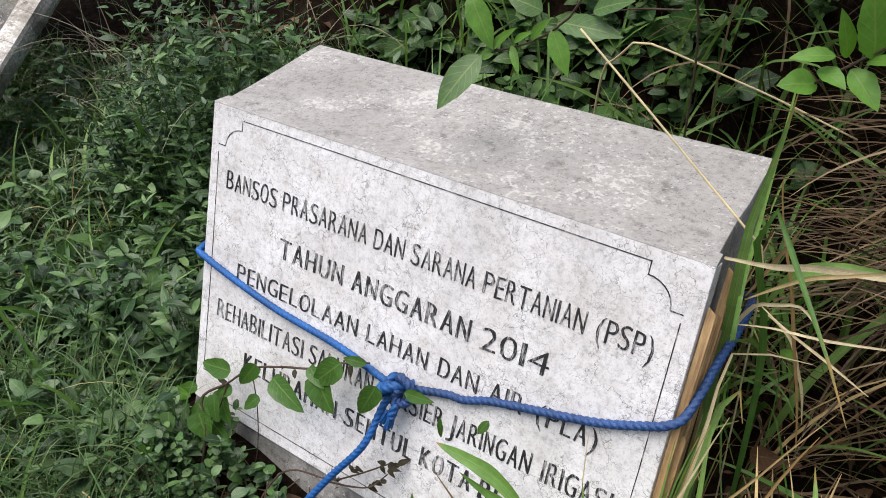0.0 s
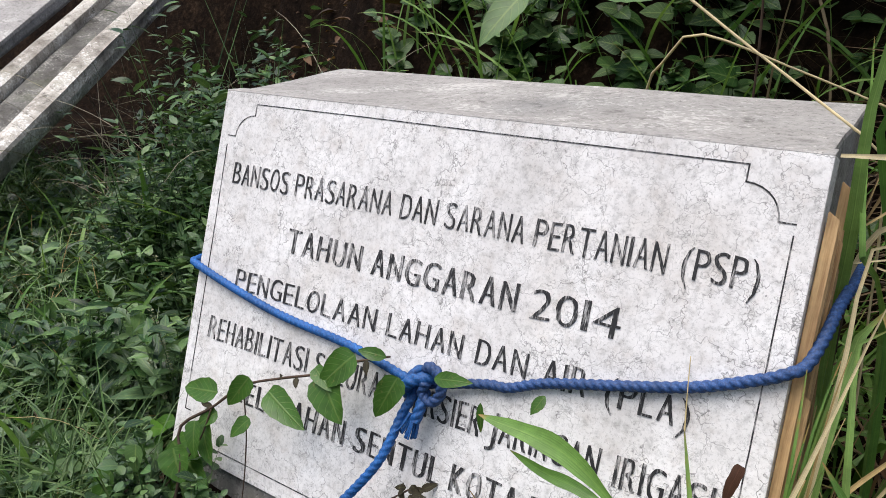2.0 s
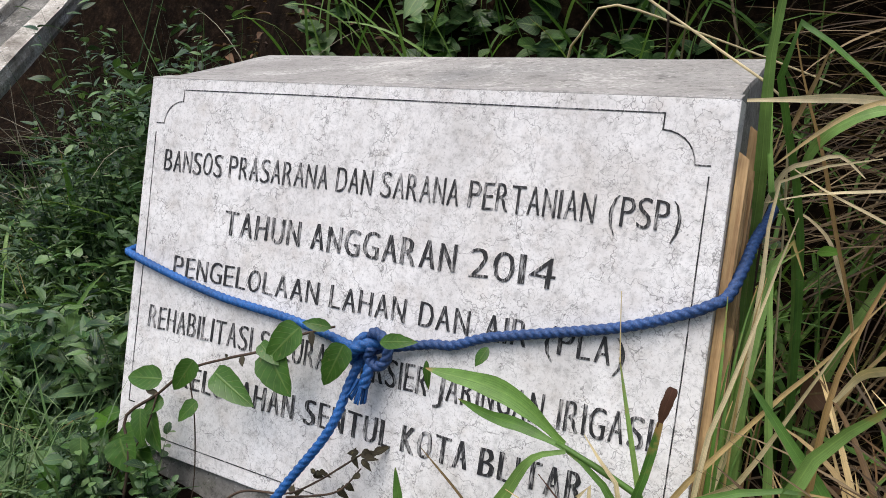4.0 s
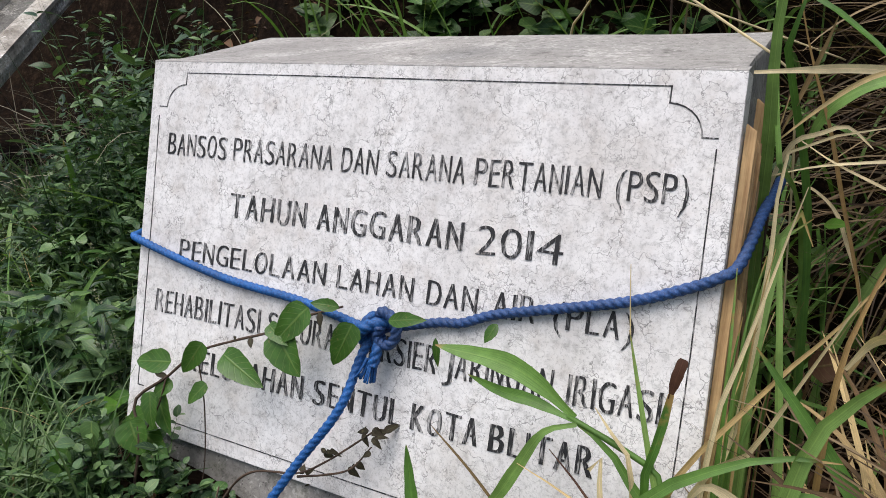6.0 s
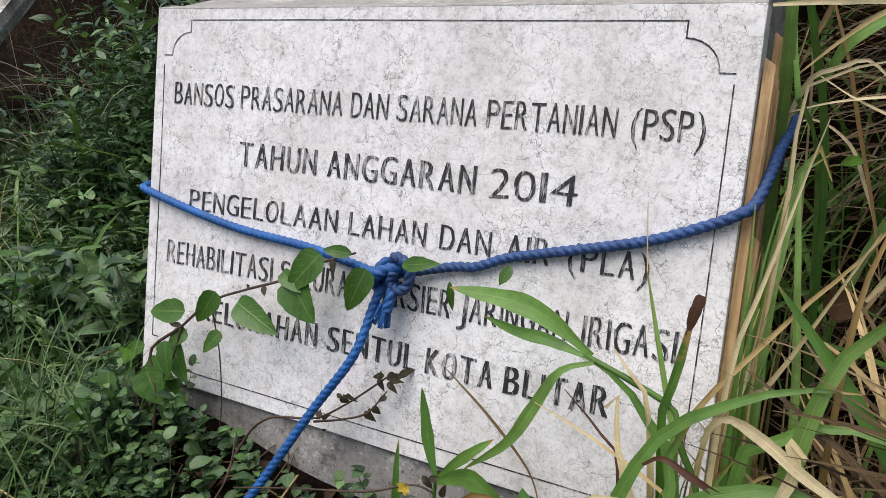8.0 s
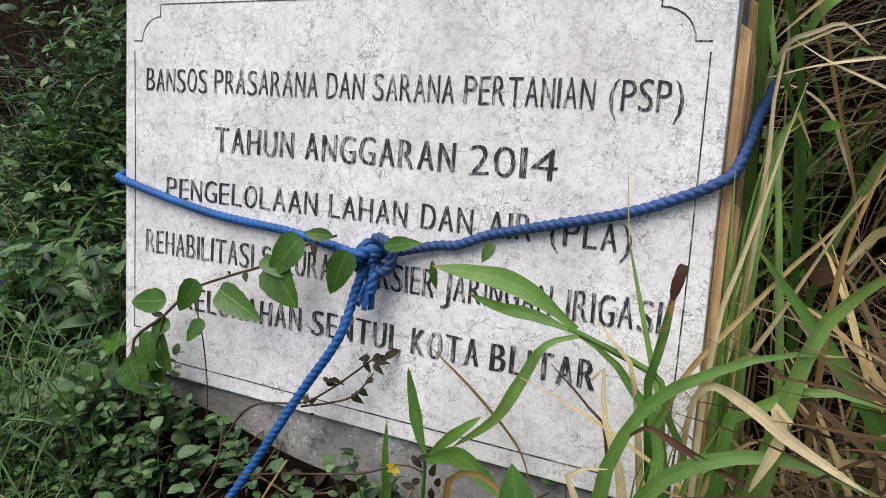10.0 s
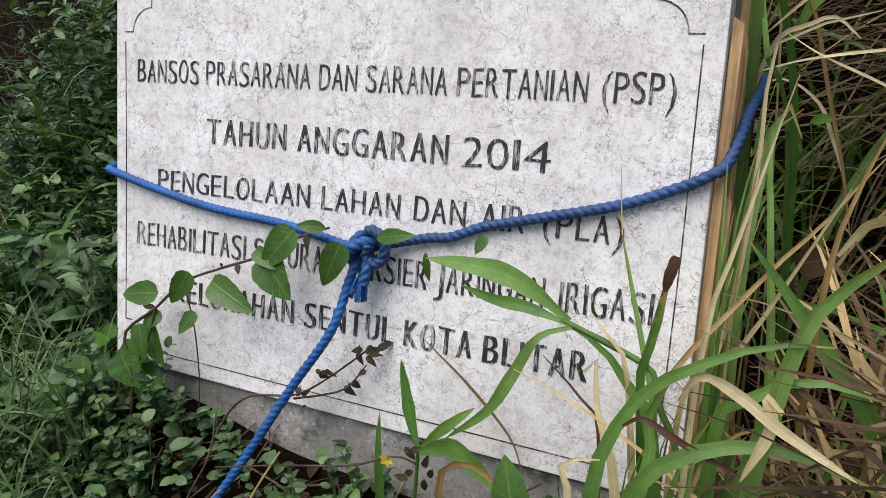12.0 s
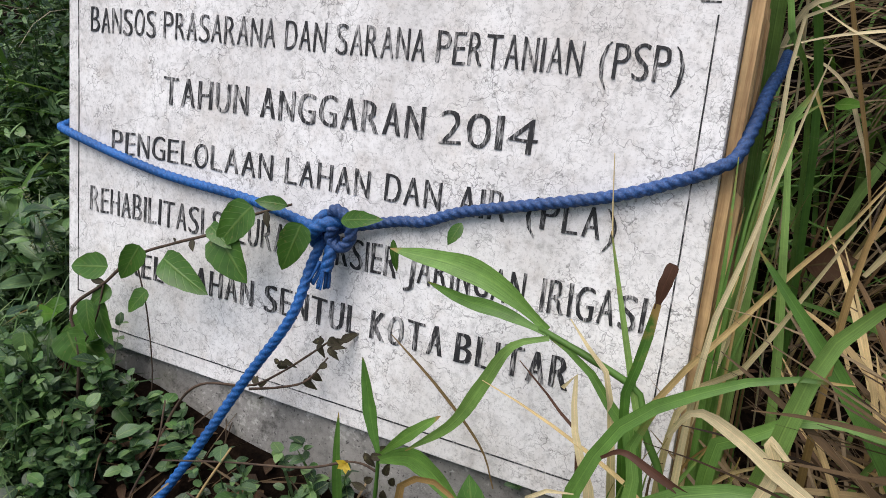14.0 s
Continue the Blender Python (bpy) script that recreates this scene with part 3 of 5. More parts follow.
border([(-0.249, 0.5375), (-0.1, 0.5378), (0.1, 0.5372), (0.249, 0.5372)])
border(notch(-1, 0.5375, 1), 0.0011)
border(notch(1, 0.5372, 1), 0.0011)
border([(-0.2855, 0.492), (-0.282, 0.38), (-0.279, 0.204)], 0.0011)
border([(0.2855, 0.494), (0.2868, 0.35), (0.286, 0.214)])
border([(-0.27, 0.204), (-0.279, 0.204)], 0.0011)
border([(-0.24, 0.176), (0.0, 0.1775), (0.24, 0.180)])

# split wooden laths wedged along the block's side, behind the plaque's edge
for k, (x, y, z0, z1, w) in enumerate(((0.3062, 0.011, 0.02, 0.514, 0.009), (0.3066, 0.0215, 0.03, 0.508, 0.0095), (0.3054, 0.033, 0.01, 0.488, 0.010), (0.3062, 0.0445, 0.0, 0.502, 0.010), (0.3040, 0.056, 0.0, 0.540, 0.011), (0.3044, 0.0685, 0.01, 0.526, 0.011), (0.3118, 0.020, -0.02, 0.395, 0.007), (0.3116, 0.030, -0.02, 0.372, 0.008))):
    x = x + 0.0006 * math.sin(7 * k)
    lath = thing("wooden_lath", SITE, "split pale wooden lath wedged beside the block", "lath", "laths beside the block")
    bm = hull_block([(x - 0.003, y - w / 2, z0), (x + 0.003, y - w / 2, z0), (x + 0.003, y + w / 2, z0), (x - 0.004, y + w / 2, z0),
                     (x - 0.005, y - w / 2.4, z1), (x + 0.003, y - w / 2.4, z1 - 0.006), (x + 0.002, y + w / 3, z1 - 0.022), (x - 0.005, y + w / 3, z1 - 0.010)], 0.0008, 6, 0.0016)
    part("split_board", bm, WOOD, lath)

# ---- blue rope round the stone ----
rope = thing("rope", SITE, "blue twisted plastic rope knotted round the stone", "rope")
R = 0.0041


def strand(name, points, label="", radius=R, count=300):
    return part(name, tube(points, radius, (0, 0, 0), count, 24, 0, 3, 0.021), DARK_ROPE if name in ("right_span", "back_span", "dark_loop") else ROPE, rope, label)


strand("left_span", [(-0.337, 0.16, 0.40), (-0.317, 0.05, 0.372), (-0.3055, 0.004, 0.3635), (-0.288, -0.0050, 0.358), (-0.171, -0.0050, 0.3375), (-0.065, -0.0050, 0.330), (0.004, -0.0075, 0.3205), (0.024, -0.010, 0.320)])
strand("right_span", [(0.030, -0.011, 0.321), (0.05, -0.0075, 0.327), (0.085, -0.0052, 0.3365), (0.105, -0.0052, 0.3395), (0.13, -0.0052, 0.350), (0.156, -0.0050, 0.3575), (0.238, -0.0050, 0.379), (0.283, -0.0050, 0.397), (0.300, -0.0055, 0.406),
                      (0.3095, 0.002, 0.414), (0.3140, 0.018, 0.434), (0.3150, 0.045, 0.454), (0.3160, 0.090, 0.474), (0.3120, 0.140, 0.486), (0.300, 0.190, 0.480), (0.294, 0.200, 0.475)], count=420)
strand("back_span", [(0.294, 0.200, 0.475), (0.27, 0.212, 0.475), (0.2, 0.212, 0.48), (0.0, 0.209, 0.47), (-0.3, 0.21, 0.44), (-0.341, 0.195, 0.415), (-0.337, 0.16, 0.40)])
strand("tail", [(0.024, -0.012, 0.315), (0.020, -0.020, 0.295), (0.012, -0.032, 0.250), (-0.022, -0.040, 0.193), (-0.07, -0.057, 0.105), (-0.104, -0.074, 0.050), (-0.118, -0.13, 0.024), (-0.125, -0.24, -0.012), (-0.14, -0.40, -0.045)], "loose end that runs down to the ground", count=460)
ring = [(0.019 + 0.0035 * math.sin(t), -0.0115 - 0.0075 * math.cos(t), 0.320 + 0.0105 * math.sin(t)) for t in np.linspace(0, 2 * math.pi, 13)]
strand("knot", ring, "tight knot", 0.0050, 90)
strand("wrap", [(0.008, -0.006, 0.313), (0.016, -0.021, 0.316), (0.030, -0.023, 0.326), (0.046, -0.006, 0.3305)], "", 0.0053, 70)
strand("dark_loop", [(0.028, -0.010, 0.331), (0.036, -0.018, 0.338), (0.046, -0.019, 0.335), (0.051, -0.017, 0.325), (0.048, -0.016, 0.314), (0.040, -0.018, 0.310), (0.034, -0.019, 0.317), (0.038, -0.022, 0.326)], "dark loop of the knot", 0.0047, 110)
strand("short_end", [(0.034, -0.014, 0.318), (0.036, -0.020, 0.305), (0.034, -0.021, 0.291)], "short frayed end", 0.0048, 50)
for k in range(16):
    a = rng.normal(0, 0.004, 2)
    part("frayed_yarn", tube([(0.034 + a[0] * 0.6, -0.021 + 0.5 * a[1], 0.297), (0.034 + a[0], -0.021 + a[1], 0.287), (0.033 + 1.5 * a[0], -0.021 + 1.3 * a[1], 0.276 + 0.4 * abs(a[0]))], 0.0012, (0, 0, 0), 8, 5, 0.3), ROPE, rope)

# ---- leaning concrete beams and slab over the earth hollow ----


def beam(name, a, b, wide, tall, label, mat):
    a, b = Vector(a), Vector(b)
    d = (b - a).normalized()
    s = d.cross(Vector((0, 0, 1))).normalized()
    u = s.cross(d)
    ob = thing(name, Matrix.Translation(a), label, "concrete beam", "beams over the hollow")
    c = [(0, -1, -1), (0, 1, -1), (0, 1, 1), (0, -1, 1), (1, -1, -1), (1, 1, -1), (1, 1, 1), (1, -1, 1)]
    pts = [d * ((b - a).length * e) + s * (wide / 2 * f) + u * (tall / 2 * g) for e, f, g in c]
    part("beam_body", hull_block(pts, min(wide, tall) * 0.26, 9, 0.006), mat, ob)
    return ob


RUN, LEFT, UP = Vector((-0.448, 0.807, 0.385)).normalized(), Vector((-0.874, -0.485, 0.0)), Vector((0.187, -0.337, 0.923))
KERB = Vector((-1.287, 0.50, 0.322))


def channel(name, left, up, wide, tall, label, mat, k0=-0.9, k1=1.35):
    """A long concrete piece that runs down the bank beside the others."""
    return beam(name, KERB + RUN * k0 + LEFT * left + UP * up, KERB + RUN * k1 + LEFT * left + UP * up, wide, tall, label, mat)


channel("leaning_beam", 0.006, 0.005, 0.054, 0.054, "pale weathered concrete beam leaning over a dark hollow", BEAM)
channel("leaning_beam", 0.172, 0.0, 0.045, 0.04, "second weathered concrete beam behind the first", BEAM)
ob = channel("leaning_slab", 0.086, -0.018, 0.13, 0.02, "grey lichened concrete slab between two beams", SLAB)
ob["category"], ob["group"] = "slab", "slabs over the hollow"
ob = channel("leaning_slab", 0.47, 0.0, 0.38, 0.04, "smooth pale concrete slab above the beams", CONCRETE)
ob["category"], ob["group"] = "slab", "slabs over the hollow"


# ---- single plants ----


def plant(name, root, label, category, group=""):
    x, y = root
    return thing(name, Matrix.Translation((x, y, float(ground_height(x, y)) - 0.004)), label, category, group)


def blade(ob, points, width, mat=None, label="", tilt=0.0, blunt=False, name="blade", fold=0.2):
    return part(name, ribbon(points, width * 0.76, ob.location, tilt=tilt, blunt=blunt, fold=fold), mat or GRASS, ob, label)


def stem(ob, points, radius, mat=None, label="", taper=0.4, name="stem"):
    return part(name, tube(points, radius, ob.location, 36, 7, taper, 0, 1, 0.06), mat or BARK, ob, label)


def leaf(ob, base, tip, width, mat, shape="heart", up=(0.3, -0.75, 0.55), label="", curl=0.2, rows=14, name="leaf"):
    base, tip = np.array(base) - np.array(ob.location), np.array(tip) - np.array(ob.location)
    soup = Soup()
    soup.leaves(base, tip - base, up, np.linalg.norm(tip - base), width, shape, rows, 0.14, curl, 0.04)
    return part(name, soup.mesh(name), mat, ob, label)


def floor_at(x, y, dz=-0.01):
    return (x, y, float(ground_height(x, y)) + dz)


# vine that climbs in front of the plaque
vine = plant("vine", (-0.215, -0.02), "young green vine with heart-shaped leaves on the plaque", "vine")
stem(vine, [floor_at(-0.215, -0.02), (-0.205, 0.002, 0.10), (-0.221, 0.016, 0.132), (-0.192, 0.035, 0.156), (-0.164, 0.053, 0.181), (-0.120, 0.064, 0.198), (-0.081, 0.069, 0.212), (-0.048, 0.079, 0.229), (-0.008, 0.089, 0.243)], 0.0018)
stem(vine, [(-0.192, 0.035, 0.156), (-0.20, 0.02, 0.12), (-0.24, 0.0, 0.06), floor_at(-0.26, -0.02)], 0.0009)
stem(vine, [(-0.164, 0.053, 0.181), (-0.150, 0.04, 0.13), (-0.155, 0.03, 0.06), floor_at(-0.16, 0.01)], 0.0008)
leaf(vine, (-0.193, 0.044, 0.168), (-0.240, 0.033, 0.166), 0.024, VINE, up=(0.1, -0.8, 0.6))
leaf(vine, (-0.153, 0.052, 0.194), (-0.167, 0.033, 0.166), 0.021, VINE, up=(0.6, -0.6, 0.4))
leaf(vine, (-0.124, 0.050, 0.189), (-0.073, 0.037, 0.176), 0.027, VINE)
leaf(vine, (-0.030, 0.069, 0.246), (-0.060, 0.047, 0.215), 0.028, VINE)
leaf(vine, (-0.063, 0.061, 0.220), (-0.031, 0.042, 0.192), 0.035, VINE, up=(0.2, -0.9, 0.3))
leaf(vine, (0.019, 0.067, 0.241), (0.009, 0.047, 0.208), 0.023, VINE, up=(0.5, -0.8, 0.3))
leaf(vine, (-0.208, 0.034, 0.139), (-0.182, 0.014, 0.106), 0.025, VINE, up=(0.2, -0.9, 0.3))
leaf(vine, (-0.246, 0.023, 0.105), (-0.184, 0.006, 0.088), 0.038, VINE)
leaf(vine, (-0.248, 0.030, 0.125), (-0.278, 0.016, 0.114), 0.016, VINE)
leaf(vine, (0.054, 0.070, 0.249), (0.089, 0.064, 0.260), 0.013, VINE, "oval")
leaf(vine, (0.151, 0.075, 0.263), (0.146, 0.063, 0.252), 0.009, VINE, "oval")
leaf(vine, (-0.270, 0.020, 0.095), (-0.291, -0.001, 0.060), 0.026, VINE)
leaf(vine, (-0.188, 0.038, 0.151), (-0.203, 0.022, 0.139), 0.017, VINE)
leaf(vine, (-0.143, 0.041, 0.158), (-0.156, 0.024, 0.142), 0.015, VINE)
leaf(vine, (-0.073, 0.062, 0.224), (-0.046, 0.050, 0.217), 0.015, VINE)
leaf(vine, (-0.010, 0.086, 0.243), (-0.030, 0.072, 0.250), 0.012, VINE, "oval")
leaf(vine, (0.101, 0.066, 0.245), (0.105, 0.060, 0.222), 0.006, VINE, "oval")
for base, tip, wide, m in (((-0.220, 0.006, 0.116), (-0.197, -0.006, 0.090), 0.036, VINE), ((-0.275, 0.018, 0.112), (-0.246, 0.010, 0.124), 0.018, SPRIG), ((-0.244, -0.018, 0.122), (-0.240, -0.028, 0.096), 0.022, HEART), ((-0.200, 0.02, 0.146), (-0.190, 0.004, 0.116), 0.018, VINE), ((-0.255, -0.04, 0.10), (-0.275, -0.06, 0.055), 0.026, VINE)):
    leaf(vine, base, tip, wide, m, "heart", (0.25, -0.85, 0.45))
for k in range(9):
    b = np.array((rng.uniform(-0.315, -0.175), rng.uniform(-0.012, 0.016), rng.uniform(0.035, 0.105)))
    d = np.array((rng.normal(0, 0.6), -0.35, rng.uniform(-1.0, 0.1)))
    size = rng.uniform(0.018, 0.030)
    leaf(vine, b, b + d / np.linalg.norm(d) * size, size * 0.68, VINE if k % 3 else HEART, up=(rng.normal(0.1, 0.3), -0.8, 0.55))
for b, t in (((-0.12, 0.062, 0.199), (-0.113, 0.056, 0.206)), ((-0.10, 0.064, 0.205), (-0.094, 0.056, 0.200)), ((-0.192, 0.036, 0.157), (-0.203, 0.030, 0.160)), ((-0.17, 0.05, 0.176), (-0.163, 0.043, 0.170)), ((-0.03, 0.083, 0.236), (-0.022, 0.072, 0.229))):
    leaf(vine, b, t, 0.006, WITHER, "oval", label="withered bud scale", name="bud")

# withered twig with curled dead leaves at the plaque's foot
twig = plant("withered_twig", (-0.13, -0.01), "dark withered twig with curled dead leaves", "twig")
stem(twig, [floor_at(-0.13, -0.01), (-0.11, 0.015, 0.06), (-0.080, 0.024, 0.090), (-0.030, 0.032, 0.100), (-0.004, 0.042, 0.114), (0.017, 0.049, 0.130), (0.038, 0.057, 0.147)], 0.0014)
stem(twig, [(-0.030, 0.031, 0.097), (0.000, 0.035, 0.106), (0.023, 0.042, 0.115), (0.039, 0.053, 0.135)], 0.0012)
for b, t, w in (((0.039, 0.055, 0.149), (0.056, 0.053, 0.166), 0.010), ((0.036, 0.055, 0.149), (0.027, 0.050, 0.158), 0.009), ((0.042, 0.055, 0.146), (0.060, 0.046, 0.145), 0.008), ((-0.006, 0.046, 0.121), (-0.018, 0.040, 0.127), 0.007),
                ((-0.009, 0.045, 0.118), (0.006, 0.040, 0.128), 0.007), ((-0.029, 0.039, 0.097), (-0.041, 0.033, 0.106), 0.007), ((-0.026, 0.038, 0.096), (-0.012, 0.030, 0.096), 0.007), ((0.019, 0.044, 0.114), (0.033, 0.038, 0.116), 0.010), ((0.040, 0.053, 0.141), (0.052, 0.044, 0.132), 0.008)):
    for q in range(3):
        b2 = np.array(b) + rng.normal(0, 0.0035, 3) * (q > 0)
        d2 = (np.array(t) - np.array(b)) * 0.34 + rng.normal(0, 0.003, 3)
        leaf(twig, b2, b2 + d2, w * 0.68, WITHER, "oval", curl=1.1, name="dead_leaf", rows=6)

# broad-bladed grass plant in front of the plaque
g1 = plant("broad_grass_plant", (0.315, -0.03), "broad-bladed green grass plant before the plaque", "grass", "grass plants before the stone")
stem(g1, [floor_at(0.318, -0.03), (0.317, -0.005, 0.14), (0.299, 0.005, 0.196), (0.293, 0.012, 0.214), (0.267, 0.015, 0.225), (0.231, 0.018, 0.236)], 0.0028, GRASS, taper=0.3)
blade(g1, [(0.236, 0.018, 0.236), (0.209, 0.022, 0.252), (0.179, 0.025, 0.261), (0.126, 0.026, 0.262)], 0.021)
blade(g1, [(0.236, 0.016, 0.235), (0.206, 0.018, 0.241), (0.181, 0.019, 0.242), (0.156, 0.020, 0.248)], 0.012)
blade(g1, [(0.240, 0.011, 0.236), (0.218, 0.007, 0.226), (0.202, -0.001, 0.198), (0.185, -0.009, 0.169), (0.154, -0.017, 0.142)], 0.012, label="drooping blade with a brown tip")
blade(g1, [floor_at(0.312, -0.02), (0.296, 0.003, 0.188), (0.289, 0.012, 0.215), (0.279, 0.022, 0.248), (0.264, 0.038, 0.296)], 0.008)
stem(g1, [(0.265, 0.037, 0.293), (0.262, 0.044, 0.312), (0.259, 0.052, 0.335)], 0.0005, STRAW, taper=0.5, name="thin_tip")
blade(g1, [floor_at(0.305, -0.02), (0.287, 0.005, 0.200), (0.291, 0.016, 0.233), (0.295, 0.026, 0.264)], 0.0085, blunt=True)
blade(g1, [(0.2945, 0.0255, 0.2610), (0.2965, 0.030, 0.273), (0.2995, 0.0345, 0.285)], 0.0105, RUST, "torn red-brown tip", blunt=True, fold=0.02)
blade(g1, [floor_at(0.310, -0.04), (0.298, -0.004, 0.165), (0.280, 0.006, 0.202), (0.259, 0.013, 0.224), (0.232, 0.017, 0.235)], 0.015)
blade(g1, [floor_at(0.30, -0.03), (0.280, 0.005, 0.195), (0.268, 0.012, 0.226), (0.249, 0.020, 0.246)], 0.008, HAY, "dry blade")
blade(g1, [(0.249, 0.010, 0.205), (0.256, 0.012, 0.217), (0.259, 0.003, 0.195), (0.264, -0.003, 0.175), (0.276, -0.012, 0.14), floor_at(0.29, -0.03)], 0.010, HAY, "dry bent blade")
g2 = plant("broad_grass_plant", (0.29, -0.075), "arching broad green grass blades with dry ones", "grass", "grass plants before the stone")
blade(g2, [floor_at(0.275, -0.075), (0.270, -0.044, 0.14), (0.278, -0.029, 0.187), (0.294, -0.019, 0.217), (0.319, -0.013, 0.237), (0.358, -0.006, 0.257), (0.392, -0.003, 0.262)], 0.013)
blade(g2, [floor_at(0.296, -0.07), (0.296, -0.034, 0.140), (0.303, -0.023, 0.173), (0.297, -0.015, 0.198), (0.311, -0.005, 0.229)], 0.016)
blade(g2, [floor_at(0.285, -0.08), (0.29, -0.05, 0.13), (0.303, -0.044, 0.176), (0.328, -0.037, 0.198), (0.365, -0.032, 0.210), (0.405, -0.033, 0.205), (0.435, -0.036, 0.190)], 0.015)
blade(g2, [floor_at(0.262, -0.07), (0.259, -0.054, 0.12), (0.257, -0.047, 0.160), (0.252, -0.044, 0.174), (0.276, -0.041, 0.180)], 0.010, HAY, "dry curled blade")
blade(g2, [(0.286, -0.03, 0.200), (0.298, -0.032, 0.210), (0.315, -0.034, 0.204), (0.335, -0.036, 0.197), (0.355, -0.037, 0.190)], 0.006, RUST, "reddish dead blade")
blade(g2, [floor_at(0.29, -0.09), (0.31, -0.075, 0.09), (0.325, -0.068, 0.14), (0.322, -0.062, 0.165)], 0.020)
blade(g2, [floor_at(0.30, -0.09), (0.335, -0.07, 0.08), (0.348, -0.062, 0.13), (0.35, -0.06, 0.155)], 0.018)
blade(g2, [floor_at(0.25, -0.08), (0.23, -0.07, 0.06), (0.235, -0.06, 0.12), (0.262, -0.055, 0.15)], 0.008, HAY, "dry blade")
g3 = plant("broad_grass_plant", (0.38, -0.01), "tangle of green and straw-dry grass blades", "grass", "grass plants before the stone")
blade(g3, [floor_at(0.35, -0.03), (0.352, -0.030, 0.13), (0.364, -0.018, 0.215), (0.376, 0.0, 0.267), (0.385, 0.010, 0.279), (0.397, 0.016, 0.293), (0.412, 0.020, 0.307), (0.432, 0.020, 0.319)], 0.020)
blade(g3, [floor_at(0.44, 0.0), (0.431, 0.010, 0.15), (0.421, 0.016, 0.195), (0.389, 0.030, 0.237), (0.367, 0.038, 0.263), (0.338, 0.047, 0.296)], 0.015)
blade(g3, [floor_at(0.355, 0.01), (0.357, 0.030, 0.12), (0.357, 0.050, 0.203), (0.347, 0.075, 0.289), (0.340, 0.098, 0.350), (0.356, 0.102, 0.362)], 0.009)
blade(g3, [floor_at(0.33, -0.01), (0.335, -0.009, 0.19), (0.352, -0.009, 0.222), (0.382, -0.002, 0.238), (0.432, -0.003, 0.232)], 0.013)
blade(g3, [(0.318, -0.030, 0.226), (0.330, -0.031, 0.246), (0.351, -0.033, 0.239), (0.373, -0.037, 0.226), (0.410, -0.041, 0.208)], 0.0095, HAY, "wide straw-coloured dry blade")
blade(g3, [(0.372, -0.030, 0.232), (0.362, -0.028, 0.240), (0.367, -0.033, 0.224), (0.355, -0.041, 0.190)], 0.009, HAY, "folded dry blade")
blade(g3, [floor_at(0.30, 0.01), (0.309, 0.024, 0.187), (0.340, 0.037, 0.228), (0.367, 0.054, 0.282), (0.388, 0.068, 0.326)], 0.006, HAY, "dry stalk")
for k in range(30):
    x, y = rng.uniform(0.34, 0.50), rng.uniform(-0.12, 0.06)
    az, h, r = rng.uniform(-1.2, 0.9), rng.uniform(0.10, 0.22), rng.uniform(0.04, 0.15)
    d = np.array([math.cos(az), math.sin(az)])
    pts = [floor_at(x, y), (x + d[0] * r * 0.25, y + d[1] * r * 0.25, h * 0.55), (x + d[0] * r * 0.7, y + d[1] * r * 0.7, h * 0.95), (x + d[0] * r * 1.4, y + d[1] * r * 1.4, h * rng.uniform(0.55, 1.1))]
    dry = rng.random() < 0.6
    blade(g3 if k % 2 else g2, pts, rng.uniform(0.003, 0.009), STRAW if dry else GRASS, "dry blade" if dry else "", rng.uniform(-0.7, 0.7))

for k in range(60):
    x, y = rng.uniform(0.31, 0.42), rng.uniform(-0.075, 0.06)
    az, h, r = rng.uniform(-1.3, 1.0), rng.uniform(0.08, 0.17), rng.uniform(0.03, 0.11)
    d = np.array([math.cos(az), math.sin(az)])
    pts = [floor_at(x, y), (x + d[0] * r * 0.2, y + d[1] * r * 0.2, h * 0.5), (x + d[0] * r * 0.6, y + d[1] * r * 0.6, h * 0.9), (x + d[0] * r * 1.5, y + d[1] * r * 1.5, h * rng.uniform(0.75, 1.15))]
    dry = rng.random() < 0.55
    blade(g3 if k % 2 else g2, pts, rng.uniform(0.003, 0.007) * (1.0 if dry else 2.2), (STRAW if k % 3 else SHADED_OLD) if dry else GRASS, "dry blade" if dry else "", rng.uniform(-0.8, 0.8))

for k in range(30):
    x, y = rng.uniform(0.280, 0.345), rng.uniform(-0.055, -0.012)
    az, h, r = rng.uniform(-1.2, 1.2), rng.uniform(0.10, 0.20), rng.uniform(0.005, 0.06)
    d = np.array([math.cos(az), math.sin(az)])
    pts = [floor_at(x, y), (x + d[0] * r * 0.2, y + 0.10 * h, h * 0.5), (x + d[0] * r * 0.6, y + 0.20 * h, h * 0.9), (x + d[0] * r * 1.5, y + 0.26 * h, h * rng.uniform(0.8, 1.15))]
    dry = rng.random() < 0.6
    blade(g3 if k % 2 else g2, pts, rng.uniform(0.0025, 0.0065), (STRAW if k % 2 else SHADED_OLD) if dry else GRASS, "dry blade" if dry else "", rng.uniform(-0.8, 0.8))

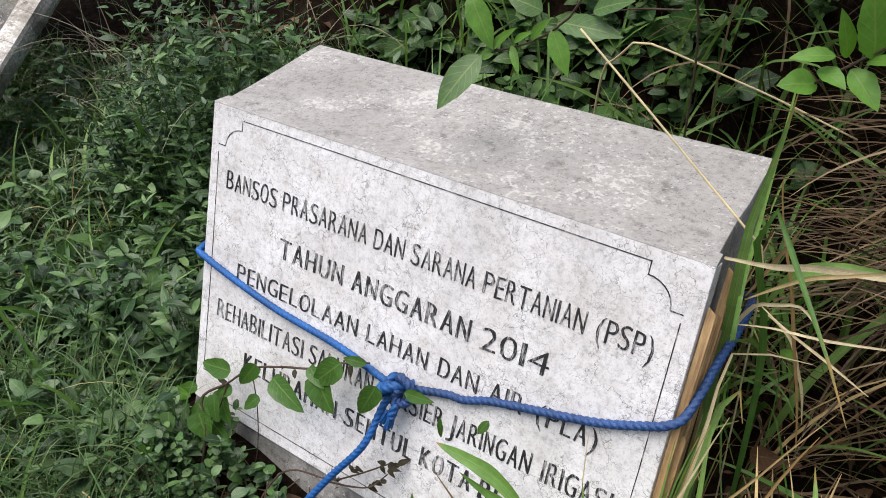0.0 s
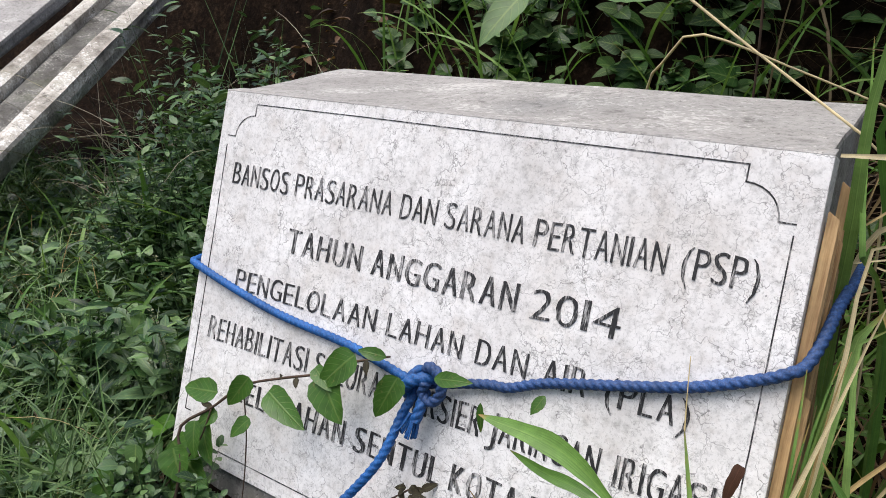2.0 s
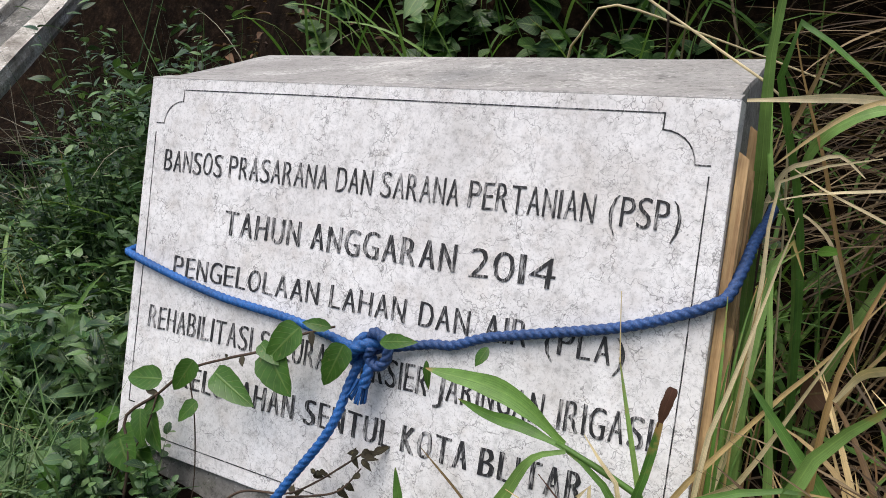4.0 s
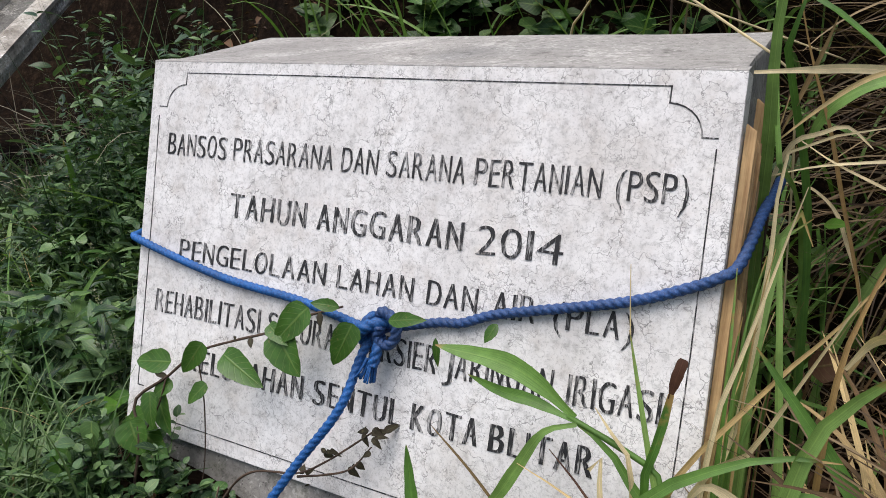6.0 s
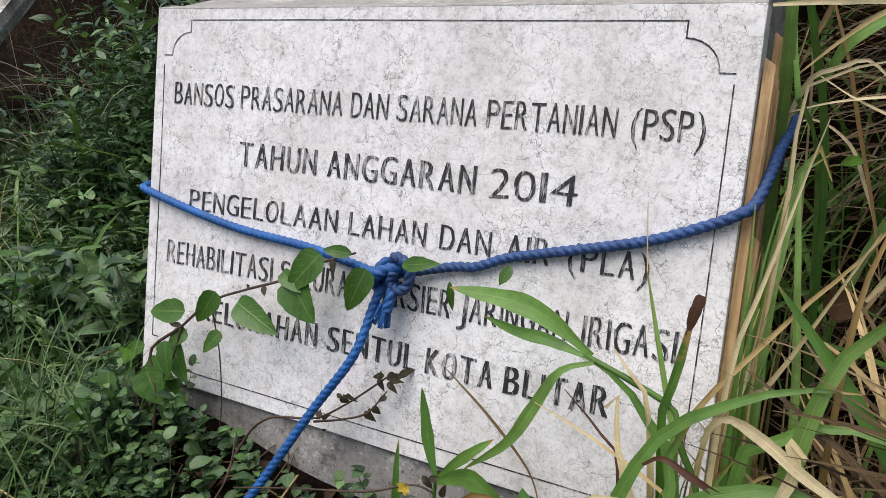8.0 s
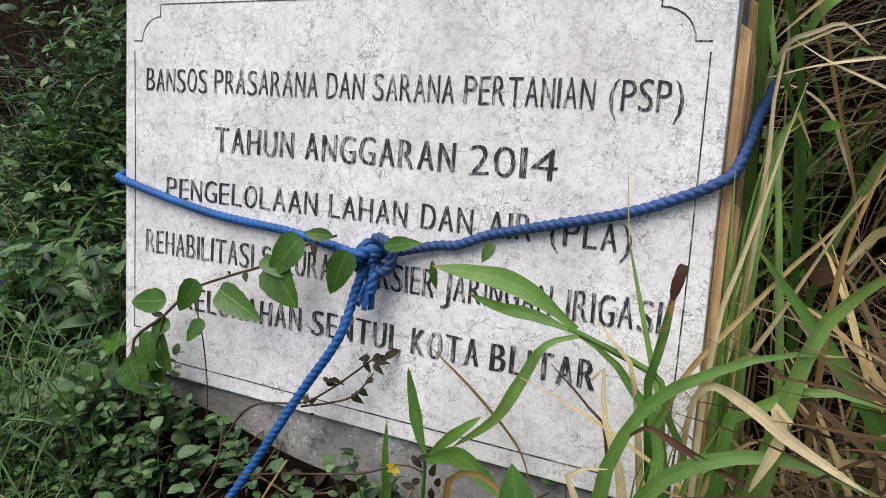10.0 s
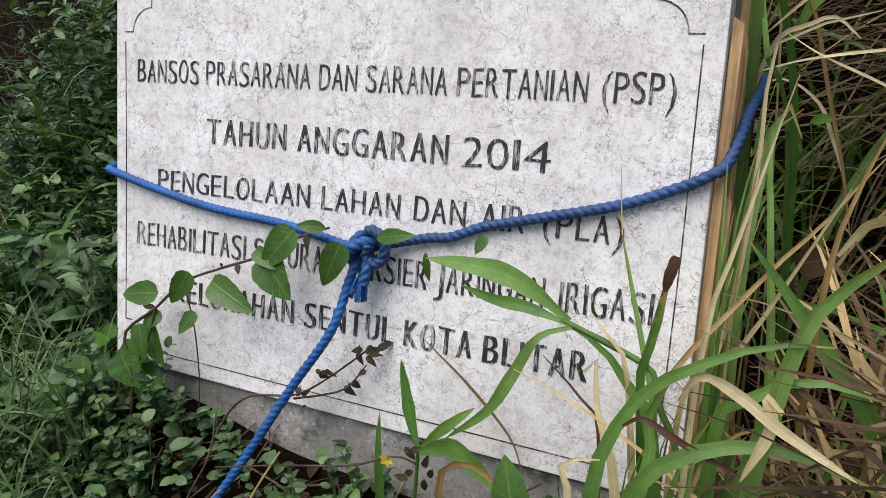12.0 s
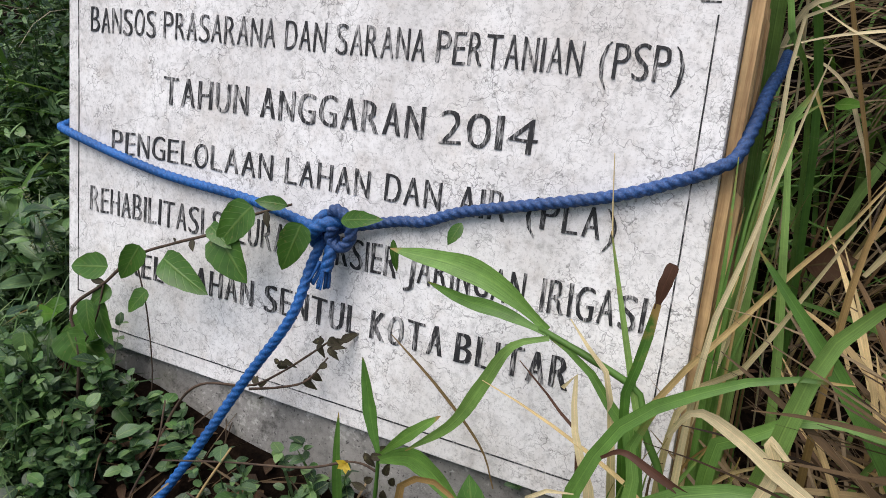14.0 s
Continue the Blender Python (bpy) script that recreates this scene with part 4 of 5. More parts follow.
# low tuft that hides the plaque's foot
g5 = plant("low_tuft", (0.27, -0.05), "low tuft of green and withered grass at the plaque's foot", "grass")
for k in range(54):
    x, y = rng.uniform(0.235, 0.325), rng.uniform(-0.080, -0.022)
    az, h, r = rng.uniform(-1.6, 1.8), rng.uniform(0.07, 0.155), rng.uniform(0.01, 0.06)
    d = np.array([math.cos(az), 0.5 * math.sin(az)])
    pts = [floor_at(x, y), (x + d[0] * r * 0.2, y + d[1] * r * 0.2 + 0.01, h * 0.5), (x + d[0] * r * 0.6, y + d[1] * r * 0.6 + 0.015, h * 0.9), (x + d[0] * r * 1.3, y + d[1] * r + 0.01, h * rng.uniform(0.75, 1.1))]
    dry = k % 9 > 4
    blade(g5, pts, rng.uniform(0.0022, 0.0045) * (1.0 if dry else 2.0), (SHADED_OLD, STRAW, RUST)[k % 3] if dry else GRASS, "withered blade" if dry else "", rng.uniform(-0.8, 0.8))
for x, y, h, lean in ((0.285, -0.085, 0.115, 0.006), (0.305, -0.095, 0.105, 0.018), (0.255, -0.075, 0.095, -0.012), (0.272, -0.095, 0.075, 0.010)):
    blade(g5, [floor_at(x, y), (x + lean * 0.4, y + 0.012, h * 0.5), (x + lean, y + 0.022, h)], 0.022, label="broad young blade")

# tall grass along the stone's side
g4 = plant("tall_grass", (0.345, 0.11), "tall green and straw-dry grass beside the stone", "grass")
blade(g4, [floor_at(0.345, 0.31), (0.338, 0.29, 0.20), (0.333, 0.25, 0.325), (0.325, 0.170, 0.378), (0.311, 0.230, 0.410), (0.285, 0.380, 0.450), (0.250, 0.58, 0.500)], 0.006, tilt=0.2)
blade(g4, [floor_at(0.352, 0.24), (0.342, 0.24, 0.30), (0.318, 0.205, 0.455), (0.330, 0.195, 0.492), (0.360, 0.149, 0.474), (0.392, 0.110, 0.452), (0.424, 0.078, 0.415)], 0.010)
blade(g4, [(0.299, 0.193, 0.4385), (0.337, 0.200, 0.440), (0.364, 0.218, 0.439), (0.42, 0.25, 0.432)], 0.009, HAY, "dry blade caught on the plaque's corner", blunt=True)
blade(g4, [floor_at(0.335, 0.06), (0.312, 0.051, 0.143), (0.326, 0.077, 0.222), (0.332, 0.108, 0.316), (0.332, 0.131, 0.386), (0.345, 0.135, 0.402), (0.39, 0.13, 0.415)], 0.006, HAY, "dry bent blade")
blade(g4, [floor_at(0.318, 0.22), (0.310, 0.22, 0.18), (0.307, 0.215, 0.292), (0.311, 0.205, 0.387), (0.311, 0.20, 0.465), (0.318, 0.20, 0.53), (0.322, 0.20, 0.583)], 0.016, label="tall dark green blade")
blade(g4, [(0.306, 0.215, 0.318), (0.3145, 0.22, 0.357), (0.322, 0.22, 0.377), (0.329, 0.22, 0.387), (0.343, 0.22, 0.392), (0.361, 0.22, 0.398), (0.379, 0.22, 0.383)], 0.0050, HAY, "pale bent dry blade")
blade(g4, [(0.309, 0.277, 0.332), (0.316, 0.277, 0.339), (0.326, 0.277, 0.341), (0.341, 0.277, 0.334), (0.357, 0.277, 0.318), (0.368, 0.277, 0.291), (0.378, 0.277, 0.265), (0.386, 0.277, 0.229)], 0.0042, HAY, "arched dry blade")
blade(g4, [floor_at(0.326, 0.06), (0.326, 0.07, 0.14), (0.328, 0.09, 0.246), (0.330, 0.11, 0.287), (0.333, 0.13, 0.320), (0.336, 0.145, 0.343), (0.341, 0.148, 0.353), (0.350, 0.14, 0.348), (0.355, 0.13, 0.335)], 0.021, label="broad green blade folded over")
blade(g4, [floor_at(0.315, -0.03), (0.321, -0.015, 0.18), (0.327, 0.0, 0.269), (0.333, 0.02, 0.296), (0.341, 0.045, 0.332), (0.349, 0.065, 0.369), (0.354, 0.072, 0.389)], 0.0050, HAY, "yellow dry stalk")
blade(g4, [floor_at(0.28, 0.01), (0.292, 0.02, 0.17), (0.308, 0.03, 0.216), (0.332, 0.05, 0.247), (0.356, 0.09, 0.269), (0.374, 0.13, 0.278), (0.392, 0.17, 0.294), (0.413, 0.21, 0.312)], 0.0048, STRAW, "long thin dry stalk")
blade(g4, [(0.318, 0.25, 0.490), (0.323, 0.25, 0.466), (0.334, 0.25, 0.430), (0.348, 0.25, 0.389), (0.361, 0.25, 0.339), (0.378, 0.25, 0.277), (0.390, 0.25, 0.22)], 0.0042, STRAW, "hanging brown stalk")
blade(g4, [(0.312, 0.22, 0.358), (0.345, 0.22, 0.368), (0.390, 0.22, 0.375), (0.46, 0.24, 0.38)], 0.0028, HAY, "dry stalk")
blade(g4, [(0.332, 0.22, 0.386), (0.356, 0.22, 0.371), (0.390, 0.22, 0.355), (0.43, 0.22, 0.335)], 0.0028, HAY, "dry stalk")
blade(g4, [(0.317, 0.22, 0.387), (0.341, 0.22, 0.410), (0.363, 0.22, 0.428), (0.382, 0.22, 0.437), (0.43, 0.24, 0.45)], 0.0046, STRAW, "dry stalk")
blade(g4, [(0.317, 0.22, 0.391), (0.329, 0.22, 0.422), (0.340, 0.22, 0.452), (0.347, 0.22, 0.475)], 0.0046, STRAW, "dry stalk")
blade(g4, [(0.330, 0.25, 0.371), (0.343, 0.25, 0.402), (0.359, 0.25, 0.418), (0.383, 0.25, 0.428), (0.42, 0.26, 0.43)], 0.016)
blade(g4, [floor_at(0.375, 0.02), (0.380, 0.03, 0.24), (0.384, 0.05, 0.297), (0.391, 0.08, 0.318), (0.399, 0.10, 0.340), (0.410, 0.12, 0.362)], 0.007, STRAW, "dry blade")
blade(g4, [(0.386, 0.03, 0.300), (0.396, 0.03, 0.317), (0.405, 0.02, 0.327), (0.418, 0.0, 0.340)], 0.008, HAY, "dry blade")
stem(g4, [floor_at(0.36, 0.29), (0.358, 0.28, 0.22), (0.350, 0.272, 0.309)], 0.0010, GRASS)
leaf(g4, (0.350, 0.272, 0.309), (0.366, 0.258, 0.316), 0.010, SPRIG, "oval", label="small oval leaf")
leaf(g4, (0.352, 0.25, 0.190), (0.382, 0.24, 0.205), 0.026, DEAD, "oval", label="brown dead leaf", name="dead_leaf", up=(0.2, -0.9, 0.4))

for k in range(30):
    x, y = rng.uniform(0.372, 0.46), rng.uniform(0.05, 0.15)
    h, run = rng.uniform(0.13, 0.25), rng.uniform(0.02, 0.10)
    dry = rng.random() < 0.75
    pts = [floor_at(x, y), (x + run * 0.3, y + run * 0.2, h * 0.6), (x + run * 0.7, y + run * 0.5, h * 0.88), (x + run * 1.3, y + run * 0.8, h)]
    blade(g4, pts, rng.uniform(0.0022, 0.0048) * (1.0 if dry else 1.7), (STRAW if k % 3 else SHADED_OLD) if dry else GRASS, "dry blade" if dry else "", rng.uniform(-0.9, 0.9))

# dry stalks pressed against the block's side, before the rope's bend
for k in range(24):
    x, y, top = rng.uniform(0.296, 0.304), rng.uniform(0.085, 0.145), rng.uniform(0.40, 0.60)
    pts = [SITE @ Vector((x + 0.004 * (1 - q) + dx, y + dy, top * q)) for q, dx, dy in ((0.05, 0, 0), (0.4, rng.normal(0, 0.002), 0.004), (0.75, rng.normal(0, 0.003), 0.006), (1.0, rng.normal(0.002, 0.006), 0.012))]
    blade(g4, [tuple(p) for p in pts], rng.uniform(0.002, 0.0045), (STRAW if k % 2 else SHADED_OLD) if k % 6 else GRASS, "dry stalk" if k % 6 else "", rng.uniform(-0.5, 0.5))
for k in range(20):
    x, y = rng.uniform(0.308, 0.330), rng.uniform(0.0, 0.14)
    h, lean = rng.uniform(0.20, 0.34), rng.uniform(-0.004, 0.016)
    dry = rng.random() < 0.6
    pts = [floor_at(x, y), (x + lean * 0.1, y + 0.10 * h, h * 0.5), (x + lean * 0.5, y + 0.18 * h, h * 0.85), (x + lean * 1.3, y + 0.24 * h, h)]
    blade(g4, pts, rng.uniform(0.0018, 0.0036) * (1.0 if dry else 1.5), STRAW if dry else GRASS, "dry blade" if dry else "", rng.uniform(-0.9, 0.9))

# small weeds at the stone's foot
w1 = plant("weed", (0.10, -0.012), "small weed with pointed green leaves and a yellow flower", "weed")
stem(w1, [floor_at(0.10, -0.012), (0.11, 0.0, 0.06), (0.114, 0.007, 0.105)], 0.0022, GRASS)
stem(w1, [(0.112, 0.004, 0.09), (0.10, 0.004, 0.092), (0.088, 0.003, 0.090)], 0.0011)
stem(w1, [(0.088, 0.003, 0.090), (0.05, -0.005, 0.075), (-0.02, -0.015, 0.06), (-0.08, -0.03, 0.05)], 0.0011)
blade(w1, [(0.114, 0.007, 0.103), (0.105, 0.014, 0.125), (0.093, 0.028, 0.168)], 0.014, name="pointed_leaf")
blade(w1, [(0.114, 0.007, 0.103), (0.139, 0.013, 0.128), (0.160, 0.019, 0.146)], 0.012, name="pointed_leaf")
blade(w1, [(0.116, 0.003, 0.103), (0.150, 0.000, 0.118), (0.189, -0.007, 0.097)], 0.024, name="pointed_leaf")
blade(w1, [floor_at(0.078, -0.01), (0.073, 0.007, 0.076), (0.072, 0.019, 0.118)], 0.010, name="pointed_leaf")
for k in range(5):
    a = k * 1.2566
    leaf(w1, (0.088, 0.001, 0.090), (0.088 + 0.006 * math.cos(a), -0.004, 0.090 + 0.006 * math.sin(a)), 0.005, YELLOW, "oval", (0.2, -0.9, 0.3), "yellow petal", name="petal", rows=5)
for k in range(8):
    a = rng.uniform(0, 6.28)
    b = np.array((0.112, 0.002, 0.092)) + rng.normal(0, 0.006, 3)
    leaf(w1, b, b + 0.012 * np.array((math.cos(a), -0.3, math.sin(a))), 0.006, WITHER, "oval", label="withered leaflet", curl=0.5, name="dead_leaf", rows=5)
w2 = plant("weed", (0.215, -0.06), "heart-shaped green leaf on a short stalk", "weed")
stem(w2, [floor_at(0.215, -0.06), (0.217, -0.05, 0.06), (0.216, -0.040, 0.105)], 0.0016, GRASS)
leaf(w2, (0.216, -0.040, 0.108), (0.207, -0.030, 0.150), 0.027, VINE, "heart", (0.4, -0.85, 0.25))
leaf(w2, (0.217, -0.045, 0.085), (0.238, -0.040, 0.108), 0.016, VINE, "heart", (0.4, -0.75, 0.45))
blade(w2, [floor_at(0.15, -0.05), (0.150, -0.027, 0.095), (0.156, -0.021, 0.120), (0.178, -0.019, 0.126), (0.200, -0.024, 0.112), (0.21, -0.03, 0.09)], 0.008, STRAW, "dry curled blade")
blade(w2, [(0.19, 0.035, 0.08), (0.175, 0.046, 0.104), (0.137, 0.056, 0.136), (0.093, 0.065, 0.165)], 0.0028, STRAW, "dry thin stalk")
blade(w2, [floor_at(0.26, -0.01), (0.249, 0.040, 0.126), (0.234, 0.050, 0.151), (0.200, 0.059, 0.178)], 0.0035, RUST, "dark thin stalk")

# shrub sprigs that hang over the bank behind the stone
sp = plant("shrub_sprig", (0.14, 0.50), "bright green shrub sprig behind the stone", "shrub", "shrub sprigs behind the stone")
stem(sp, [floor_at(0.14, 0.50), (0.18, 0.40, 0.55), (0.152, 0.24, 0.627), (0.119, 0.24, 0.594), (0.101, 0.24, 0.577), (0.076, 0.24, 0.562), (0.045, 0.24, 0.549), (0.026, 0.24, 0.542)], 0.0016)
for base, tip, wide in (((0.014, 0.24, 0.598), (0.047, 0.225, 0.558), 0.023), ((0.102, 0.24, 0.580), (0.127, 0.225, 0.548), 0.018), ((0.039, 0.24, 0.550), (0.066, 0.225, 0.579), 0.010), ((0.042, 0.24, 0.547), (0.026, 0.232, 0.541), 0.009),
                        ((0.061, 0.24, 0.558), (0.077, 0.225, 0.539), 0.008), ((0.081, 0.24, 0.567), (0.101, 0.225, 0.592), 0.011), ((0.063, 0.24, 0.561), (0.084, 0.225, 0.579), 0.008)):
    leaf(sp, base, tip, wide, SPRIG, "oval", (0.2, -0.75, 0.6))
for base, tip, wide in (((0.030, 0.236, 0.544), (0.011, 0.186, 0.507), 0.029), ((0.032, 0.38, 0.539), (0.110, 0.36, 0.549), 0.026), ((0.014, 0.38, 0.548), (-0.018, 0.36, 0.566), 0.027), ((0.074, 0.38, 0.558), (0.118, 0.36, 0.583), 0.022)):
    leaf(sp, base, tip, wide, HEART, "oval", (0.2, -0.75, 0.6), "dark green leaf")
stem(sp, [(0.175, 0.36, 0.58), (0.11, 0.38, 0.565), (0.032, 0.38, 0.539)], 0.0010)
stem(sp, [(0.045, 0.24, 0.549), (0.025, 0.245, 0.575), (0.014, 0.24, 0.598)], 0.0010)
sb = plant("shrub_sprig", (0.80, 0.36), "bright green toothed shrub sprig over dry grass", "shrub", "shrub sprigs behind the stone")
stem(sb, [floor_at(0.80, 0.36), (0.62, 0.22, 0.60), (0.45, 0.14, 0.672), (0.387, 0.13, 0.656), (0.368, 0.13, 0.639), (0.357, 0.13, 0.633), (0.349, 0.13, 0.627), (0.342, 0.13, 0.617)], 0.0016)
for base, tip, wide in (((0.344, 0.13, 0.617), (0.326, 0.115, 0.620), 0.019), ((0.350, 0.13, 0.636), (0.329, 0.115, 0.638), 0.011), ((0.343, 0.13, 0.627), (0.361, 0.115, 0.626), 0.012), ((0.360, 0.13, 0.630), (0.382, 0.115, 0.617), 0.016),
                        ((0.356, 0.13, 0.636), (0.353, 0.115, 0.665), 0.011), ((0.370, 0.13, 0.638), (0.364, 0.115, 0.684), 0.021), ((0.367, 0.13, 0.636), (0.388, 0.115, 0.646), 0.009)):
    leaf(sb, base, tip, wide, SPRIG, "oval", (0.1, -0.6, 0.8))

# unseen shrub crown, added to shade hollow and bank; low sprigs hang into view
bush = plant("shrub", (0.95, 0.80), "leafy green shrub with an unseen crown added to shade the bank", "shrub")
for k in range(6):
    a = k * 1.05
    tip = (0.70 + 0.62 * math.cos(a), 0.86 + 0.34 * math.sin(a), 1.04 + 0.08 * math.sin(3 * k))
    stem(bush, [floor_at(0.95, 0.80), (0.93 + 0.1 * math.cos(a), 0.8 + 0.1 * math.sin(a), 0.72), tip], 0.012, BARK, taper=0.75, name="limb")
shade_crown = Soup()
k = 7000
c = np.stack([rng.uniform(-0.25, 1.5, k), rng.uniform(0.42, 1.35, k), rng.uniform(0.84, 1.25, k)], -1)
keep_ = (((c[:, 0] - 0.63) / 0.86) ** 2 + ((c[:, 1] - 0.87) / 0.45) ** 2 < 1.0 - 0.5 * rng.random(k) ** 3)
c = c[keep_] - np.array(bush.location)
shade_crown.leaves(c, rng.normal(0, 1, (len(c), 3)) + np.array([-0.3, -0.6, -0.2]), rng.normal(0, 0.5, (len(c), 3)) + np.array([0, 0, 1.0]), rng.uniform(0.03, 0.065, len(c)), rng.uniform(0.02, 0.034, len(c)), "oval", 5, 0.2, 0.25, 0.05)
part("shade_crown", shade_crown.mesh("shade_crown"), SPRIG, bush)

st = plant("dry_stalk", (0.335, 0.26), "long pale dry stalk leaning over the stone's top", "dry stalk", "dry stalks behind the stone")
stem(st, [floor_at(0.335, 0.26), (0.328, 0.25, 0.25), (0.322, 0.235, 0.415), (0.306, 0.229, 0.446), (0.277, 0.238, 0.464), (0.255, 0.244, 0.478), (0.205, 0.260, 0.508), (0.142, 0.276, 0.548), (0.108, 0.284, 0.570)], 0.0008, HAY, taper=-0.4)
st = plant("dry_stalk", (0.06, 0.62), "arched pale dry stalk behind the stone", "dry stalk", "dry stalks behind the stone")
stem(st, [floor_at(-0.02, 0.60), (0.02, 0.53, 0.40), (0.062, 0.49, 0.475), (0.085, 0.480, 0.500), (0.120, 0.482, 0.497), (0.186, 0.510, 0.470), (0.243, 0.535, 0.446), (0.33, 0.56, 0.41)], 0.0022, HAY, taper=0.5)

# single weeds that stand out beside the stone
b1 = plant("grass_blade", (-0.80, 0.37), "single pale green grass blade above the weeds", "grass")
blade(b1, [floor_at(-0.80, 0.37), (-0.768, 0.352, 0.151), (-0.715, 0.318, 0.235), (-0.661, 0.279, 0.316)], 0.022)
w3 = plant("round_leaved_weed", (-0.80, 0.39), "weed with round light green leaves", "weed")
stem(w3, [floor_at(-0.80, 0.39), (-0.80, 0.385, 0.08), (-0.795, 0.38, 0.125)], 0.0022, GRASS)
for base, tip, wide in (((-0.795, 0.38, 0.122), (-0.755, 0.345, 0.130), 0.045), ((-0.80, 0.38, 0.118), (-0.835, 0.335, 0.112), 0.044), ((-0.79, 0.378, 0.115), (-0.775, 0.335, 0.088), 0.036)):
    leaf(w3, base, tip, wide, SPRIG, "round", (0.2, -0.6, 0.8))
w4 = plant("broad_leaved_weed", (-0.55, 0.13), "weed with pointed green leaves and one broad blade", "weed")
stem(w4, [floor_at(-0.55, 0.13), (-0.552, 0.13, 0.05), (-0.552, 0.125, 0.088)], 0.0018, GRASS)
blade(w4, [floor_at(-0.47, 0.08), (-0.485, 0.072, 0.037), (-0.52, 0.088, 0.055), (-0.553, 0.106, 0.068)], 0.024)
for base, tip, wide, m in (((-0.565, 0.125, 0.090), (-0.525, 0.105, 0.092), 0.020, SPRIG), ((-0.552, 0.125, 0.082), (-0.525, 0.105, 0.066), 0.026, VINE), ((-0.548, 0.135, 0.070), (-0.515, 0.125, 0.040), 0.024, VINE), ((-0.555, 0.09, 0.045), (-0.535, 0.06, 0.012), 0.026, SPRIG), ((-0.565, 0.07, 0.02), (-0.555, 0.045, -0.005), 0.026, SPRIG)):
    leaf(w4, base, tip, wide, m, "heart", (0.3, -0.6, 0.8))

# weeds with pale seed spikes
for x, y, h in ((-0.353, 0.098, 0.185), (-0.372, 0.10, 0.12), (-0.47, 0.42, 0.22), (-0.36, 0.50, 0.27), (-0.62, 0.28, 0.15), (-0.55, -0.02, 0.12)):
    ob = plant("seed_spike", (x, y), "slender weed with a pale bristly seed spike", "weed", "weeds with seed spikes")
    z0 = float(ground_height(x, y))
    line_ = [(x, y, z0 - 0.005), (x + 0.006, y - 0.004, z0 + h * 0.5), (x - 0.004, y - 0.008, z0 + h * 0.85), (x - 0.010, y - 0.012, z0 + h)]
    stem(ob, line_, 0.0009, FINE)
    mid, _ = glide(line_, 60)
    soup = Soup()
    k = 90
    b = mid[rng.integers(34, 60, k)] - np.array(ob.location)
    a = rng.uniform(0, 6.28, k)
    soup.leaves(b, np.stack([np.cos(a), np.sin(a), np.full(k, 0.6)], -1), rng.normal(0, 1, (k, 3)), np.full(k, 0.0042), np.full(k, 0.0022), "oval", 4)
    part("spike", soup.mesh("spike"), PALE, ob, "pale bristly spike")

# twigs lying among the weeds
for k in range(22):
    x, y, a = rng.uniform(-0.55, 0.10), rng.uniform(-0.22, -0.01), rng.uniform(0, 6.28)
    tw = plant("fallen_twig", (x, y), "thin bare brown twig lying among weeds", "twig", "twigs at the stone's foot")
    l = rng.uniform(0.06, 0.16)
    q = [(x, y, float(ground_height(x, y)) + 0.002)] + [(x + l * t * math.cos(a) + 0.008 * math.sin(5 * t + k), y + l * t * math.sin(a), float(ground_height(x + l * t * math.cos(a), y + l * t * math.sin(a))) + 0.012 + 0.055 * t) for t in (0.35, 0.7, 1.0)]
    stem(tw, q, rng.uniform(0.0008, 0.0018), BARK if k % 3 else STRAW)

# ---- plants that nobody could count ----


def roots(count, x0, x1, y0, y1, keep_front=0.0, margin=0.0):
    x, y = rng.uniform(x0, x1, count), rng.uniform(y0, y1, count)
    inside = (x > -0.345 - margin) & (x < 0.325 + margin) & (y > -0.012 - keep_front) & (y < 0.42 + margin)
    x, y = x[~inside], y[~inside]
    return np.stack([x, y, ground_height(x, y) - 0.004], -1)


def hollow(p):
    """The dark earth hollow under the beams, where little grows."""
    return (p[:, 1] > 0.70 + 0.12 * (p[:, 0] + 1.63)) & (p[:, 0] < -0.66)


def patchiness(p, scale, seed):
    return 0.5 + 0.5 * np.sin(p[:, 0] * scale + seed) * np.sin(p[:, 1] * scale * 1.3 + 2 * seed) * np.cos((p[:, 0] + p[:, 1]) * scale * 0.7 + seed)


def weeds(name, root, height, count, size, ratio, mat, shape, label, sprawl=0.5, face=None, rise=(0.1, 0.9), rows=5):
    """Low leafy plants: a leaning stem each, with leaves set round it."""
    soup, k = Soup(), len(root)
    h = height * rng.uniform(0.45, 1.2, k) * (0.45 + 1.15 * patchiness(root, 15, 4.0))
    az = rng.uniform(0, 2 * math.pi, k)
    lean = rng.uniform(0, sprawl, k)
    top = root + np.stack([np.cos(az) * lean * h, np.sin(az) * lean * h, h], -1)
    soup.blades(root, az, np.hypot(h, lean * h) * 1.02, np.full(k, 0.0030), np.arctan(lean), np.zeros(k), 4)
    for j in range(count):
        s = rng.uniform(0.35, 1.0, (k, 1)) if j else np.ones((k, 1))
        b = root + (top - root) * s
        a = az + j * 2.4 + rng.normal(0, 0.4, k)
        out = np.stack([np.cos(a), np.sin(a), rng.uniform(rise[0], rise[1], k)], -1)
        if face is not None:
            out = out + np.array(face)
        up = np.stack([-0.3 * np.cos(a), -0.3 * np.sin(a), np.ones(k)], -1) + rng.normal(0, 0.35, (k, 3))
        if face is not None:
            up = up + np.array([0.3, -0.9, 0.1])
        length = size * rng.uniform(0.4, 1.3, k) * (1 + 0.5 * (rng.random(k) < 0.12))
        soup.leaves(b, out, up, length, length * ratio * rng.uniform(0.8, 1.2, k), shape, rows, 0.2 if rows < 7 else 0.1, rng.uniform(0.05, 0.45), 0.05)
    ob = new(name, soup.mesh(name))
    ob.data.materials.append(mat)
    return tagged(ob, label, "weeds", kind="stuff")


